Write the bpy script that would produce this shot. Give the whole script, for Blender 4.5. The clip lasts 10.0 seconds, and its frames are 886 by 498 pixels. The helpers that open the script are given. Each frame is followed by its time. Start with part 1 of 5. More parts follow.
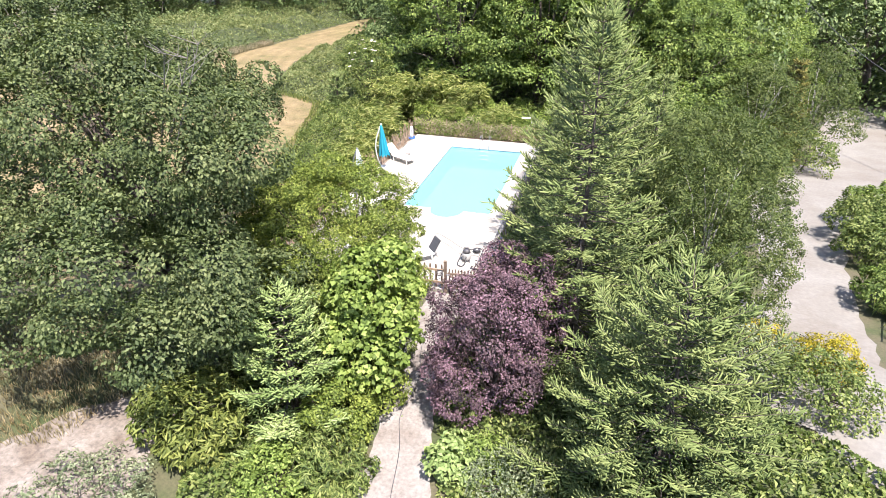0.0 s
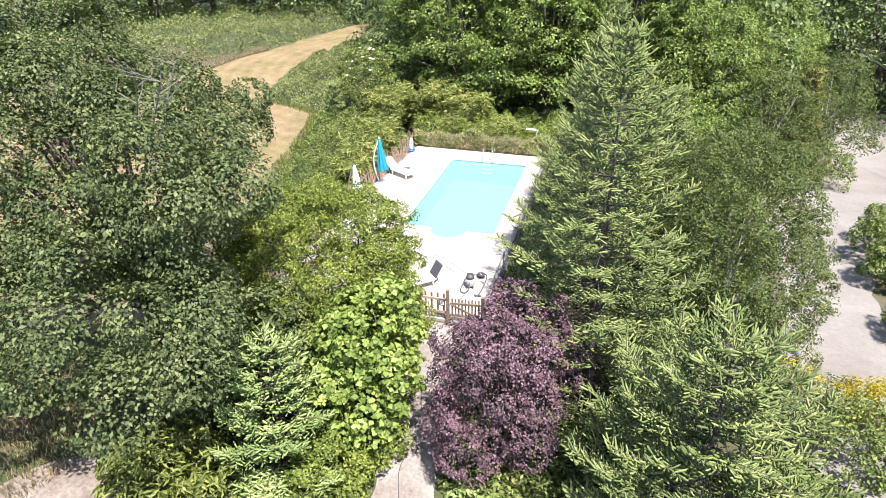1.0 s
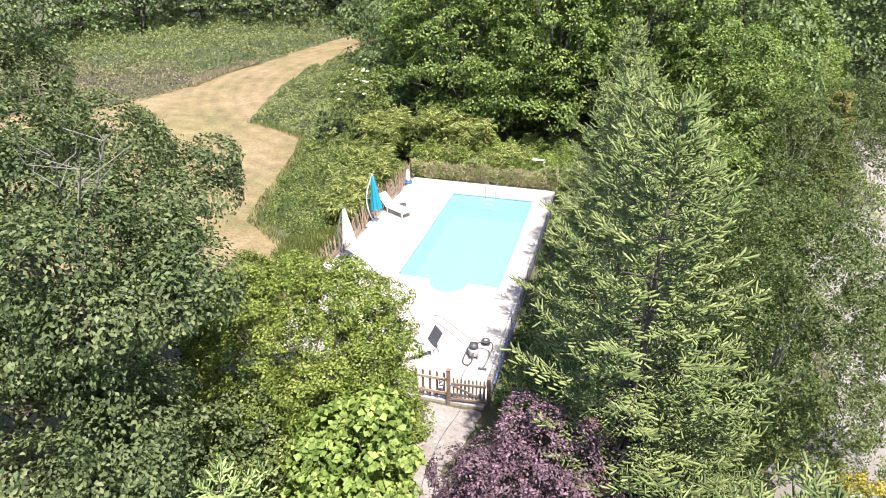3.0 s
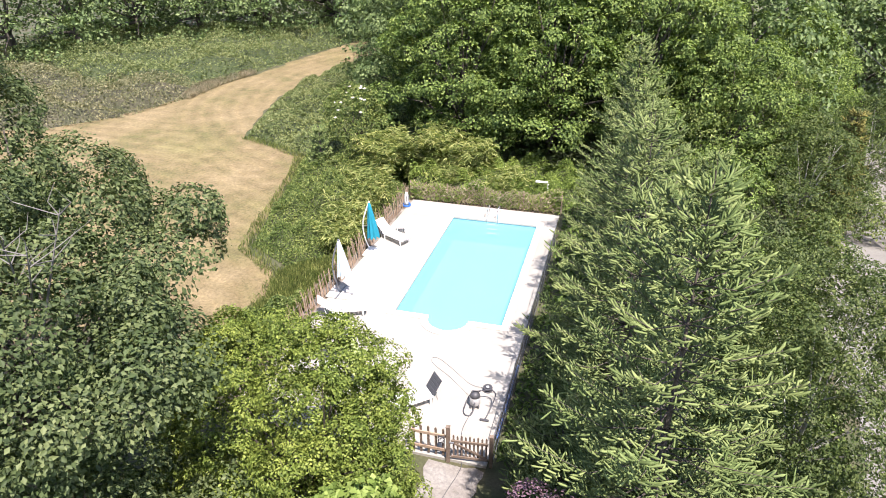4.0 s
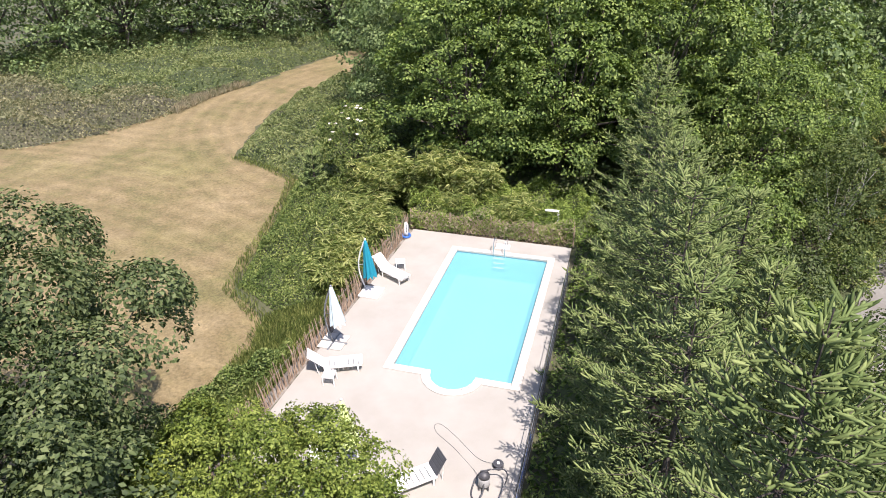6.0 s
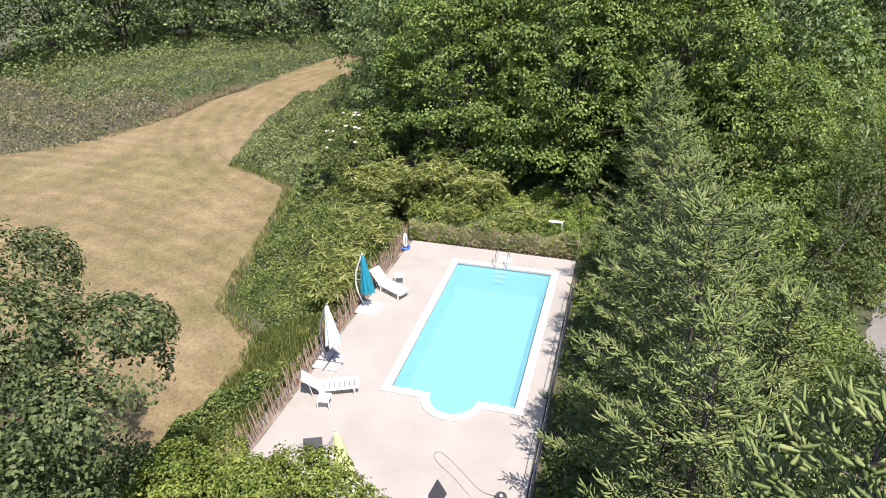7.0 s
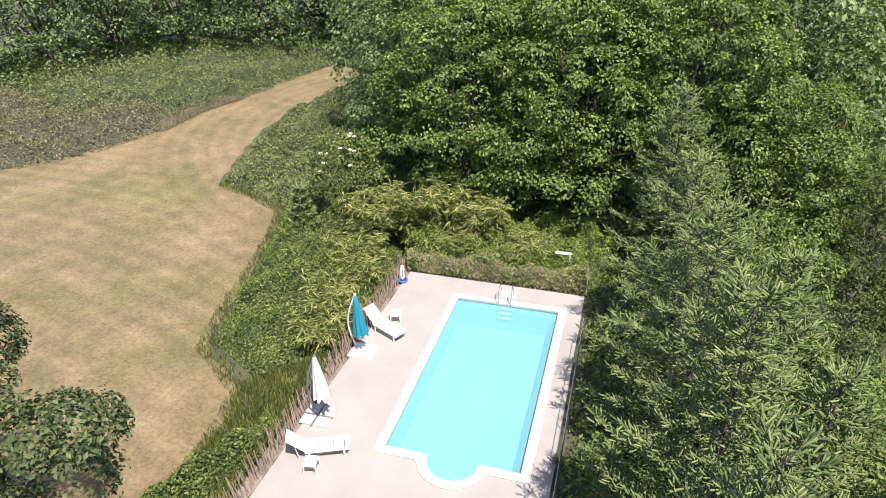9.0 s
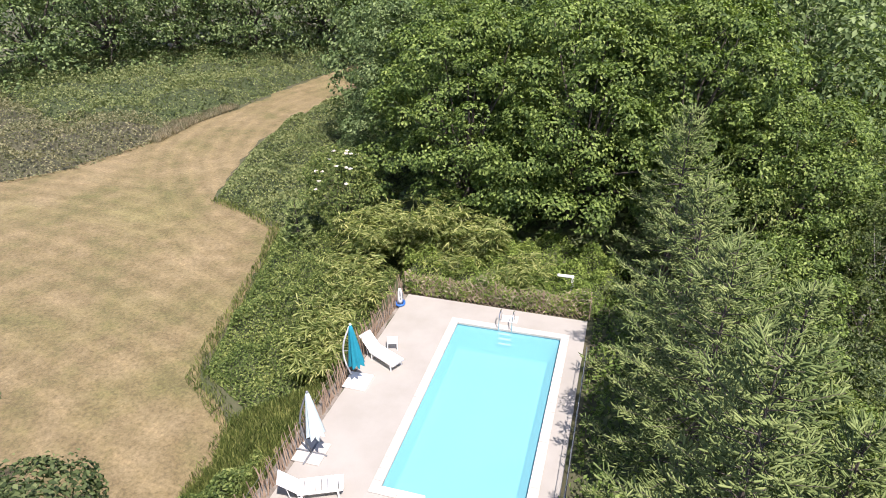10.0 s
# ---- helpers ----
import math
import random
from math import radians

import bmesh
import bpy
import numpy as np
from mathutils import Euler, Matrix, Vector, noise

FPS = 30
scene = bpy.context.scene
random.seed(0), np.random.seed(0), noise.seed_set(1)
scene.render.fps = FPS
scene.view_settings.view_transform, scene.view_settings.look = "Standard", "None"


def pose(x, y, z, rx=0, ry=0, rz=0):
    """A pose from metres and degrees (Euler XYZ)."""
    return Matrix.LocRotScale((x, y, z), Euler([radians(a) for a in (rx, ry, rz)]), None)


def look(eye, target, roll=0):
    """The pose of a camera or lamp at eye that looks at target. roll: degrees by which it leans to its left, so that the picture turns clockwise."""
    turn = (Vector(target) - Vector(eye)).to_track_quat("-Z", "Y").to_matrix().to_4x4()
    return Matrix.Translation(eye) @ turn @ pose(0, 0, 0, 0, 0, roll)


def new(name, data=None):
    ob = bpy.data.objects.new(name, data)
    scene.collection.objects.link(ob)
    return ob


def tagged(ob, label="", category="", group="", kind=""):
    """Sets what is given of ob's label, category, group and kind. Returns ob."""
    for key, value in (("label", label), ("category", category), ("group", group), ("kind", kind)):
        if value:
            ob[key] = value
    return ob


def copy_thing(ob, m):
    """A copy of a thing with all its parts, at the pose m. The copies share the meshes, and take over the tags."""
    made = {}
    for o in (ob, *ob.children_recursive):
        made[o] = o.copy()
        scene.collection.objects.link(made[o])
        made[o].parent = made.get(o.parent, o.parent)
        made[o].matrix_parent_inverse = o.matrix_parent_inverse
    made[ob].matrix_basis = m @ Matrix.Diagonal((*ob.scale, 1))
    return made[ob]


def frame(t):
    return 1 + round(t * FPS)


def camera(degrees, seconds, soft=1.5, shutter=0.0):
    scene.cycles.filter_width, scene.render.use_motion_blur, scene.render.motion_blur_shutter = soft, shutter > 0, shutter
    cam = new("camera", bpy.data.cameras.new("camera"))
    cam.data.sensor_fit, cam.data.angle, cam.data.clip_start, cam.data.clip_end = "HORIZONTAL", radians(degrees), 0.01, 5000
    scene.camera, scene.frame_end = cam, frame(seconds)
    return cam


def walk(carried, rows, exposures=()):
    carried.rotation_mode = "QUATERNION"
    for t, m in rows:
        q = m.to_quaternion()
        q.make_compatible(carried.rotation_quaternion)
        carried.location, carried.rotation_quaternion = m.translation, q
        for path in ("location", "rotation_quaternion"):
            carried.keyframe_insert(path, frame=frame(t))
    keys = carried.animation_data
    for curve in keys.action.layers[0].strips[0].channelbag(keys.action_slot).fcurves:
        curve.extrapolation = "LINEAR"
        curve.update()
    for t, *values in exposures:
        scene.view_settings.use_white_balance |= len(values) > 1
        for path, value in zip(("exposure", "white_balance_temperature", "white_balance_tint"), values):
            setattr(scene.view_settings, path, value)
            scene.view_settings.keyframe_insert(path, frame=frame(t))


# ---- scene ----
cam = camera(68.4, 10.0, soft=0.6)
# seconds, eye, yaw, pitch, roll
PATH = [
    (0, 10.416, -28.512, 13.738, 16.24, -28.26, -0.58),
    (0.5, 10.114, -27.626, 13.748, 16.20, -28.19, -0.60),
    (1, 9.782, -26.655, 13.785, 16.19, -28.14, -0.61),
    (1.5, 9.460, -25.754, 13.803, 16.14, -28.09, -0.58),
    (2, 9.164, -24.727, 13.835, 16.07, -28.07, -0.58),
    (2.5, 8.921, -23.843, 14.015, 16.05, -28.04, -0.56),
    (4, 8.244, -21.165, 14.927, 16.14, -28.07, -0.66),
    (4.5, 8.005, -20.286, 15.142, 16.22, -28.06, -0.70),
    (5, 7.753, -19.484, 15.198, 16.21, -28.06, -0.74),
    (5.5, 7.492, -18.785, 15.222, 16.16, -28.07, -0.76),
    (7, 6.948, -17.039, 15.343, 16.17, -28.12, -0.71),
    (7.5, 6.820, -16.419, 15.393, 16.20, -28.16, -0.63),
    (8, 6.675, -15.801, 15.461, 16.23, -28.15, -0.62),
    (8.5, 6.512, -15.178, 15.567, 16.25, -28.16, -0.62),
    (9, 6.328, -14.606, 15.746, 16.28, -28.12, -0.57),
    (9.5, 6.161, -14.028, 15.935, 16.28, -28.09, -0.49),
    (10, 6.020, -13.425, 16.190, 16.22, -28.01, -0.48),
]
walk(cam, [(t, pose(x, y, z, 90 + pitch, 0, yaw) @ pose(0, 0, 0, 0, 0, roll)) for t, x, y, z, yaw, pitch, roll in PATH], exposures=[(0.0, 1.48, 6500, 19), (2.5, 1.46, 6500, 19), (5.0, 1.05, 6500, 20), (7.5, 0.86, 6500, 20), (10.0, 0.86, 6500, 20)])

# ---- light ----
world = bpy.data.worlds.new("sky")
scene.world = world
world.use_nodes = True
sky = world.node_tree.nodes.new("ShaderNodeTexSky")
sky.sky_type, sky.sun_disc = "NISHITA", False
SUN_DIR = Vector((0.42, -0.5, 1.25)).normalized()   # towards the sun
sky.sun_elevation = math.asin(SUN_DIR.z)
sky.sun_rotation = math.atan2(SUN_DIR.x, SUN_DIR.y)
background = world.node_tree.nodes["Background"]
background.inputs["Strength"].default_value = 0.13
world.node_tree.links.new(sky.outputs[0], background.inputs[0])
sun = new("sun", bpy.data.lights.new("sun", "SUN"))
sun.data.energy, sun.data.angle, sun.data.color = 5.0, radians(0.53), (1.0, 0.96, 0.89)
sun.matrix_world = look((0, 0, 60), Vector((0, 0, 60)) - SUN_DIR)


# ---- materials ----
def material(name):
    mat = bpy.data.materials.new(name)
    mat.use_nodes = True
    return mat, mat.node_tree.nodes, mat.node_tree.links


def ramp(nodes, links, source, stops):
    node = nodes.new("ShaderNodeValToRGB")
    while len(node.color_ramp.elements) < len(stops):
        node.color_ramp.elements.new(0.5)
    for e, (p, c) in zip(node.color_ramp.elements, stops):
        e.position, e.color = p, (*c, 1)
    links.new(source, node.inputs[0])
    return node.outputs[0]


def noise_tex(nodes, links, scale, detail=4, rough=0.6, vec=None):
    n = nodes.new("ShaderNodeTexNoise")
    n.inputs["Scale"].default_value, n.inputs["Detail"].default_value, n.inputs["Roughness"].default_value = scale, detail, rough
    if vec is None:
        vec = nodes.new("ShaderNodeTexCoord").outputs["Object"]
    links.new(vec, n.inputs["Vector"])
    return n.outputs["Fac"]


def mixed(nodes, links, fac, a, b, mode="MIX"):
    m = nodes.new("ShaderNodeMix")
    m.data_type, m.blend_type = "RGBA", mode
    for sock, val in ((m.inputs["Factor"], fac), (m.inputs["A"], a), (m.inputs["B"], b)):
        if isinstance(val, (int, float)):
            sock.default_value = val
        elif isinstance(val, tuple):
            sock.default_value = (*val, 1)
        else:
            links.new(val, sock)
    return m.outputs["Result"]


def surface(name, stops, scale=3.0, fine=40.0, rough=0.8, metal=0.0, bump=0.3, grain=0.35):
    """Two scales of noise: broad stains over the colour stops, fine grain on top, and bump."""
    mat, nodes, links = material(name)
    b = nodes["Principled BSDF"]
    broad = ramp(nodes, links, noise_tex(nodes, links, scale), stops)
    f = noise_tex(nodes, links, fine, 3, 0.7)
    g = ramp(nodes, links, f, [(0.3, (1 - grain,) * 3), (0.7, (1.0, 1.0, 1.0))])
    links.new(mixed(nodes, links, 1.0, broad, g, "MULTIPLY"), b.inputs["Base Color"])
    b.inputs["Roughness"].default_value, b.inputs["Metallic"].default_value = rough, metal
    bp = nodes.new("ShaderNodeBump")
    bp.inputs["Strength"].default_value, bp.inputs["Distance"].default_value = bump, 0.02
    links.new(f, bp.inputs["Height"])
    links.new(bp.outputs[0], b.inputs["Normal"])
    return mat


def leaf_mat(name, dark, mid, light, through_light=0.3, rough=0.58, gloss=0.22):
    """Each leaf takes its own tone; part of the light passes through."""
    mat, nodes, links = material(name)
    b = nodes["Principled BSDF"]
    geo = nodes.new("ShaderNodeNewGeometry")
    own = ramp(nodes, links, geo.outputs["Random Per Island"], [(0.0, tuple(0.72 * c for c in dark)), (0.5, mid), (1.0, tuple(min(1.22 * c, 0.85) for c in light))])
    patch = ramp(nodes, links, noise_tex(nodes, links, 0.7, 2), [(0.35, (0.78, 0.78, 0.8)), (0.65, (1.22, 1.08, 1.2))])
    col = mixed(nodes, links, 1.0, own, patch, "MULTIPLY")
    links.new(col, b.inputs["Base Color"])
    b.inputs["Roughness"].default_value = rough
    b.inputs["Specular IOR Level"].default_value = gloss
    tr = nodes.new("ShaderNodeBsdfTranslucent")
    links.new(mixed(nodes, links, 1.0, col, (1.15, 1.25, 0.6), "MULTIPLY"), tr.inputs["Color"])
    mx = nodes.new("ShaderNodeMixShader")
    mx.inputs[0].default_value = through_light
    links.new(b.outputs[0], mx.inputs[1])
    links.new(tr.outputs[0], mx.inputs[2])
    links.new(mx.outputs[0], nodes["Material Output"].inputs["Surface"])
    return mat


M_OAK = leaf_mat("oak_leaf", (0.042, 0.070, 0.024), (0.078, 0.115, 0.038), (0.132, 0.170, 0.065))
M_WOOD = leaf_mat("wood_leaf", (0.058, 0.104, 0.024), (0.112, 0.180, 0.036), (0.200, 0.275, 0.070))
M_DARKWOOD = leaf_mat("far_leaf", (0.060, 0.105, 0.034), (0.115, 0.178, 0.060), (0.19, 0.262, 0.1))
M_LIME = leaf_mat("hornbeam_leaf", (0.076, 0.125, 0.019), (0.138, 0.196, 0.031), (0.22, 0.28, 0.06))
M_CLIMBER = leaf_mat("climber_leaf", (0.10, 0.165, 0.03), (0.165, 0.245, 0.045), (0.25, 0.335, 0.085), 0.3)
M_MAPLE = leaf_mat("sycamore_leaf", (0.10, 0.17, 0.03), (0.165, 0.25, 0.05), (0.24, 0.325, 0.085), 0.35)
M_PURPLE = leaf_mat("purple_leaf", (0.062, 0.042, 0.046), (0.120, 0.080, 0.086), (0.185, 0.13, 0.145), 0.2)
M_SPRUCE = leaf_mat("spruce_needle", (0.108, 0.158, 0.05), (0.14, 0.194, 0.062), (0.178, 0.23, 0.08), 0.12, 0.75, 0.08)
M_FIR = leaf_mat("young_fir_needle", (0.165, 0.25, 0.075), (0.21, 0.30, 0.095), (0.25, 0.345, 0.125), 0.2, 0.75, 0.08)
M_BIRCH = leaf_mat("birch_leaf", (0.042, 0.076, 0.018), (0.076, 0.114, 0.029), (0.125, 0.162, 0.05), 0.3, 0.5)
M_BRAMBLE = leaf_mat("bramble_leaf", (0.10, 0.145, 0.045), (0.155, 0.200, 0.068), (0.21, 0.245, 0.1), 0.25)
M_DRYBRAMBLE = leaf_mat("dry_bramble_leaf", (0.115, 0.13, 0.058), (0.175, 0.188, 0.09), (0.24, 0.24, 0.13), 0.25)
M_SHRUB = leaf_mat("shrub_leaf", (0.060, 0.104, 0.025), (0.121, 0.180, 0.042), (0.218, 0.266, 0.084), 0.3)
M_RHODO = leaf_mat("rhododendron_leaf", (0.075, 0.11, 0.02), (0.115, 0.155, 0.032), (0.185, 0.22, 0.055), 0.25)
M_BAMBOO = leaf_mat("bamboo_leaf", (0.09, 0.145, 0.03), (0.20, 0.255, 0.07), (0.37, 0.40, 0.16), 0.35)
M_GRASS = leaf_mat("grass_blade", (0.085, 0.135, 0.03), (0.15, 0.205, 0.05), (0.27, 0.30, 0.10), 0.3)
M_DRYGRASS = leaf_mat("dry_grass_blade", (0.170, 0.145, 0.068), (0.272, 0.230, 0.111), (0.383, 0.332, 0.187), 0.25)
M_STRAW = leaf_mat("pale_straw", (0.26, 0.25, 0.14), (0.34, 0.32, 0.19), (0.42, 0.39, 0.26), 0.25)
M_YELLOW = leaf_mat("broom_flower", (0.15, 0.16, 0.012), (0.27, 0.24, 0.014), (0.38, 0.34, 0.03), 0.25)
M_GREY = leaf_mat("grey_leaf", (0.09, 0.125, 0.06), (0.14, 0.185, 0.09), (0.22, 0.265, 0.15), 0.2)
M_GOLD = leaf_mat("cypress_spray", (0.075, 0.085, 0.02), (0.125, 0.13, 0.03), (0.19, 0.18, 0.045), 0.15)
M_WHITE_FLOWER = leaf_mat("elder_flower", (0.6, 0.6, 0.5), (0.72, 0.72, 0.6), (0.8, 0.8, 0.72), 0.2)
M_BARK = surface("bark", [(0.3, (0.05, 0.04, 0.03)), (0.7, (0.115, 0.095, 0.075))], 2.0, 25, 0.9)
M_PALEBARK = surface("pale_bark", [(0.35, (0.3, 0.27, 0.23)), (0.65, (0.6, 0.57, 0.52))], 4.0, 25, 0.8)
M_SOIL = surface("ground_soil", [(0.35, (0.05, 0.07, 0.02)), (0.6, (0.1, 0.09, 0.05))], 0.5, 12, 0.95)
M_DECK = surface("deck_concrete", [(0.35, (0.292, 0.272, 0.236)), (0.65, (0.336, 0.315, 0.28))], 0.5, 30, 0.85, bump=0.1, grain=0.06)
M_COPING = surface("coping_stone", [(0.35, (0.41, 0.385, 0.345)), (0.65, (0.47, 0.445, 0.405))], 2.0, 30, 0.75, bump=0.1, grain=0.08)
M_GRAVEL = surface("path_gravel", [(0.35, (0.212, 0.183, 0.157)), (0.65, (0.300, 0.281, 0.254))], 0.8, 9, 0.95, bump=0.8, grain=0.4)
M_DRIVE = surface("drive_gravel", [(0.35, (0.177, 0.159, 0.135)), (0.65, (0.226, 0.216, 0.192))], 0.35, 6, 0.95, bump=0.4, grain=0.22)
M_BARESOIL = surface("bare_soil_chippings", [(0.35, (0.176, 0.142, 0.110)), (0.65, (0.290, 0.257, 0.220))], 0.9, 9, 0.95, bump=0.8, grain=0.5)
M_STAKE = surface("weathered_stake", [(0.3, (0.21, 0.14, 0.09)), (0.7, (0.47, 0.35, 0.25))], 3.0, 40, 0.9)
M_GATEWOOD = surface("gate_wood", [(0.3, (0.12, 0.085, 0.062)), (0.7, (0.24, 0.18, 0.135))], 3.0, 30, 0.85)
M_WHITE = surface("white_plastic", [(0.3, (0.72, 0.72, 0.7)), (0.7, (0.82, 0.82, 0.8))], 2.0, 30, 0.45, bump=0.03, grain=0.05)
M_GREYPLASTIC = surface("grey_plastic", [(0.3, (0.05, 0.05, 0.055)), (0.7, (0.09, 0.09, 0.1))], 3.0, 40, 0.5, bump=0.05)
M_STEEL = surface("polished_steel", [(0.3, (0.6, 0.6, 0.62)), (0.7, (0.75, 0.75, 0.77))], 4.0, 60, 0.22, 1.0, bump=0.02, grain=0.1)
M_DARKSTEEL = surface("grey_painted_steel", [(0.3, (0.16, 0.17, 0.18)), (0.7, (0.26, 0.27, 0.29))], 4.0, 60, 0.45, 0.4, bump=0.05, grain=0.15)


# mown meadow: pale dry cut grass with curved mower rows
def meadow_mat():
    mat, nodes, links = material("mown_meadow")
    b = nodes["Principled BSDF"]
    co = nodes.new("ShaderNodeTexCoord").outputs["Object"]
    base = ramp(nodes, links, noise_tex(nodes, links, 0.3, 7, 0.72, co), [(0.34, (0.128, 0.118, 0.048)), (0.5, (0.195, 0.155, 0.08)), (0.66, (0.25, 0.2, 0.115))])
    apart = nodes.new("ShaderNodeSeparateXYZ")
    links.new(co, apart.inputs[0])

    def rings(x, y):
        shift = nodes.new("ShaderNodeMapping")
        shift.inputs["Location"].default_value = (-x, -y, 0)
        links.new(co, shift.inputs["Vector"])
        wave = nodes.new("ShaderNodeTexWave")
        wave.wave_type, wave.rings_direction = "RINGS", "Z"
        wave.inputs["Scale"].default_value, wave.inputs["Distortion"].default_value = 0.23, 0.9
        wave.inputs["Detail"].default_value, wave.inputs["Detail Scale"].default_value = 4.0, 0.5
        links.new(shift.outputs[0], wave.inputs["Vector"])
        return ramp(nodes, links, wave.outputs["Fac"], [(0.0, (0.74, 0.73, 0.7)), (0.35, (0.97, 0.97, 0.97)), (0.8, (1.0, 1.0, 1.0)), (1.0, (1.28, 1.27, 1.24))])

    turn = nodes.new("ShaderNodeMapRange")
    turn.inputs["From Min"].default_value, turn.inputs["From Max"].default_value = -4.8, -4.0
    both = nodes.new("ShaderNodeMath")
    links.new(apart.outputs["X"], both.inputs[0])
    links.new(apart.outputs["Y"], both.inputs[1])
    links.new(both.outputs[0], turn.inputs["Value"])
    rows = mixed(nodes, links, turn.outputs[0], rings(-32.8, -63.0), rings(-1.0, 38.0))
    col = mixed(nodes, links, 0.33, base, rows, "MULTIPLY")
    f = noise_tex(nodes, links, 7.0, 8, 0.82, co)
    col = mixed(nodes, links, 1.0, col, ramp(nodes, links, f, [(0.34, (0.5, 0.49, 0.43)), (0.62, (1.2, 1.17, 1.12))]), "MULTIPLY")
    worn = noise_tex(nodes, links, 1.1, 5, 0.7, co)
    col = mixed(nodes, links, 1.0, col, ramp(nodes, links, worn, [(0.36, (0.86, 0.84, 0.8)), (0.52, (1.0, 1.0, 1.0)), (0.66, (1.07, 1.06, 1.04))]), "MULTIPLY")
    thin = ramp(nodes, links, noise_tex(nodes, links, 0.11, 4, 0.6, co), [(0.5, (1.02, 1.0, 0.98)), (0.7, (0.86, 0.95, 0.74))])
    col = mixed(nodes, links, 1.0, col, thin, "MULTIPLY")
    links.new(col, b.inputs["Base Color"])
    b.inputs["Roughness"].default_value = 0.95
    bp = nodes.new("ShaderNodeBump")
    bp.inputs["Strength"].default_value, bp.inputs["Distance"].default_value = 0.8, 0.06
    links.new(f, bp.inputs["Height"])
    links.new(bp.outputs[0], b.inputs["Normal"])
    return mat


M_MEADOW = meadow_mat()


def water_mat():
    mat, nodes, links = material("pool_water")
    nodes.remove(nodes["Principled BSDF"])
    tr = nodes.new("ShaderNodeBsdfTransparent")
    tr.inputs["Color"].default_value = (0.72, 0.94, 0.96, 1)
    gl = nodes.new("ShaderNodeBsdfGlossy")
    gl.inputs["Roughness"].default_value = 0.03
    bp = nodes.new("ShaderNodeBump")
    bp.inputs["Strength"].default_value, bp.inputs["Distance"].default_value = 0.25, 0.03
    links.new(noise_tex(nodes, links, 2.5, 3), bp.inputs["Height"])
    links.new(bp.outputs[0], gl.inputs["Normal"])
    fr = nodes.new("ShaderNodeFresnel")
    fr.inputs["IOR"].default_value = 1.33
    mx = nodes.new("ShaderNodeMixShader")
    links.new(fr.outputs[0], mx.inputs[0])
    df = nodes.new("ShaderNodeBsdfDiffuse")
    df.inputs["Color"].default_value = (0.15, 0.375, 0.42, 1)
    cloudy = nodes.new("ShaderNodeMixShader")
    cloudy.inputs[0].default_value = 0.7
    links.new(tr.outputs[0], cloudy.inputs[1])
    links.new(df.outputs[0], cloudy.inputs[2])
    links.new(cloudy.outputs[0], mx.inputs[1])
    links.new(gl.outputs[0], mx.inputs[2])
    links.new(mx.outputs[0], nodes["Material Output"].inputs["Surface"])
    return mat


M_WATER = water_mat()
M_LINER = surface("pool_liner", [(0.3, (0.20, 0.42, 0.475)), (0.7, (0.24, 0.46, 0.515))], 0.6, 20, 0.5, bump=0.02, grain=0.04)


# ---- mesh helpers ----
def mesh_object(name, verts, faces, mat, parent=None, label="", smooth=False):
    """verts: array n x 3; faces: array m x 3 or m x 4 (uniform), or a list of tuples."""
    me = bpy.data.meshes.new(name)
    verts = np.asarray(verts, dtype=np.float32)
    if isinstance(faces, np.ndarray):
        k = faces.shape[1]
        me.vertices.add(len(verts))
        me.vertices.foreach_set("co", verts.ravel())
        me.loops.add(faces.size)
        me.loops.foreach_set("vertex_index", faces.ravel().astype(np.int32))
        me.polygons.add(len(faces))
        me.polygons.foreach_set("loop_start", np.arange(0, faces.size, k, dtype=np.int32))
        me.update(calc_edges=True)
    else:
        me.from_pydata(verts.tolist(), [], faces)
    if smooth:
        me.shade_smooth()
    me.materials.append(mat)
    ob = new(name, me)
    if parent is not None:
        ob.parent = parent
    if label:
        tagged(ob, label)
    return ob


def part(name, bm, mat, parent=None, label="", smooth=False):
    me = bpy.data.meshes.new(name)
    bm.to_mesh(me)
    bm.free()
    if smooth:
        me.shade_smooth()
    me.materials.append(mat)
    ob = new(name, me)
    if parent is not None:
        ob.parent = parent
    if label:
        tagged(ob, label)
    return ob


def box(bm, cx, cy, cz, sx, sy, sz, bevel=0.0, m=None):
    """A bevelled box with its centre and sizes, put into bm, turned by m."""
    mat4 = Matrix.Translation((cx, cy, cz)) @ (m or Matrix()) @ Matrix.Diagonal((sx, sy, sz, 1))
    made = bmesh.ops.create_cube(bm, size=1.0, matrix=mat4)
    if bevel:
        edges = list({e for v in made["verts"] for e in v.link_edges})
        bmesh.ops.bevel(bm, geom=edges, offset=bevel, segments=2, affect="EDGES", profile=0.5)
    return bm


def tube(bm, points, radius, sides=8, closed=False):
    """A round bar along points; radius is a number or one for each point."""
    pts = [Vector(p) for p in points]
    radii = radius if isinstance(radius, (list, tuple)) else [radius] * len(pts)
    rings = []
    for i, p in enumerate(pts):
        a = pts[max(i - 1, 0)]
        b = pts[min(i + 1, len(pts) - 1)]
        if closed:
            a, b = pts[i - 1], pts[(i + 1) % len(pts)]
        q = (b - a).to_track_quat("Z", "Y")
        rings.append([bm.verts.new(p + q @ Vector((radii[i] * math.cos(k * math.tau / sides), radii[i] * math.sin(k * math.tau / sides), 0))) for k in range(sides)])
    n = len(rings)
    for i in range(n if closed else n - 1):
        r, s = rings[i], rings[(i + 1) % n]
        for k in range(sides):
            bm.faces.new((r[k], r[(k + 1) % sides], s[(k + 1) % sides], s[k]))
    if not closed:
        bm.faces.new(rings[0][::-1])
        bm.faces.new(rings[-1])
    return bm


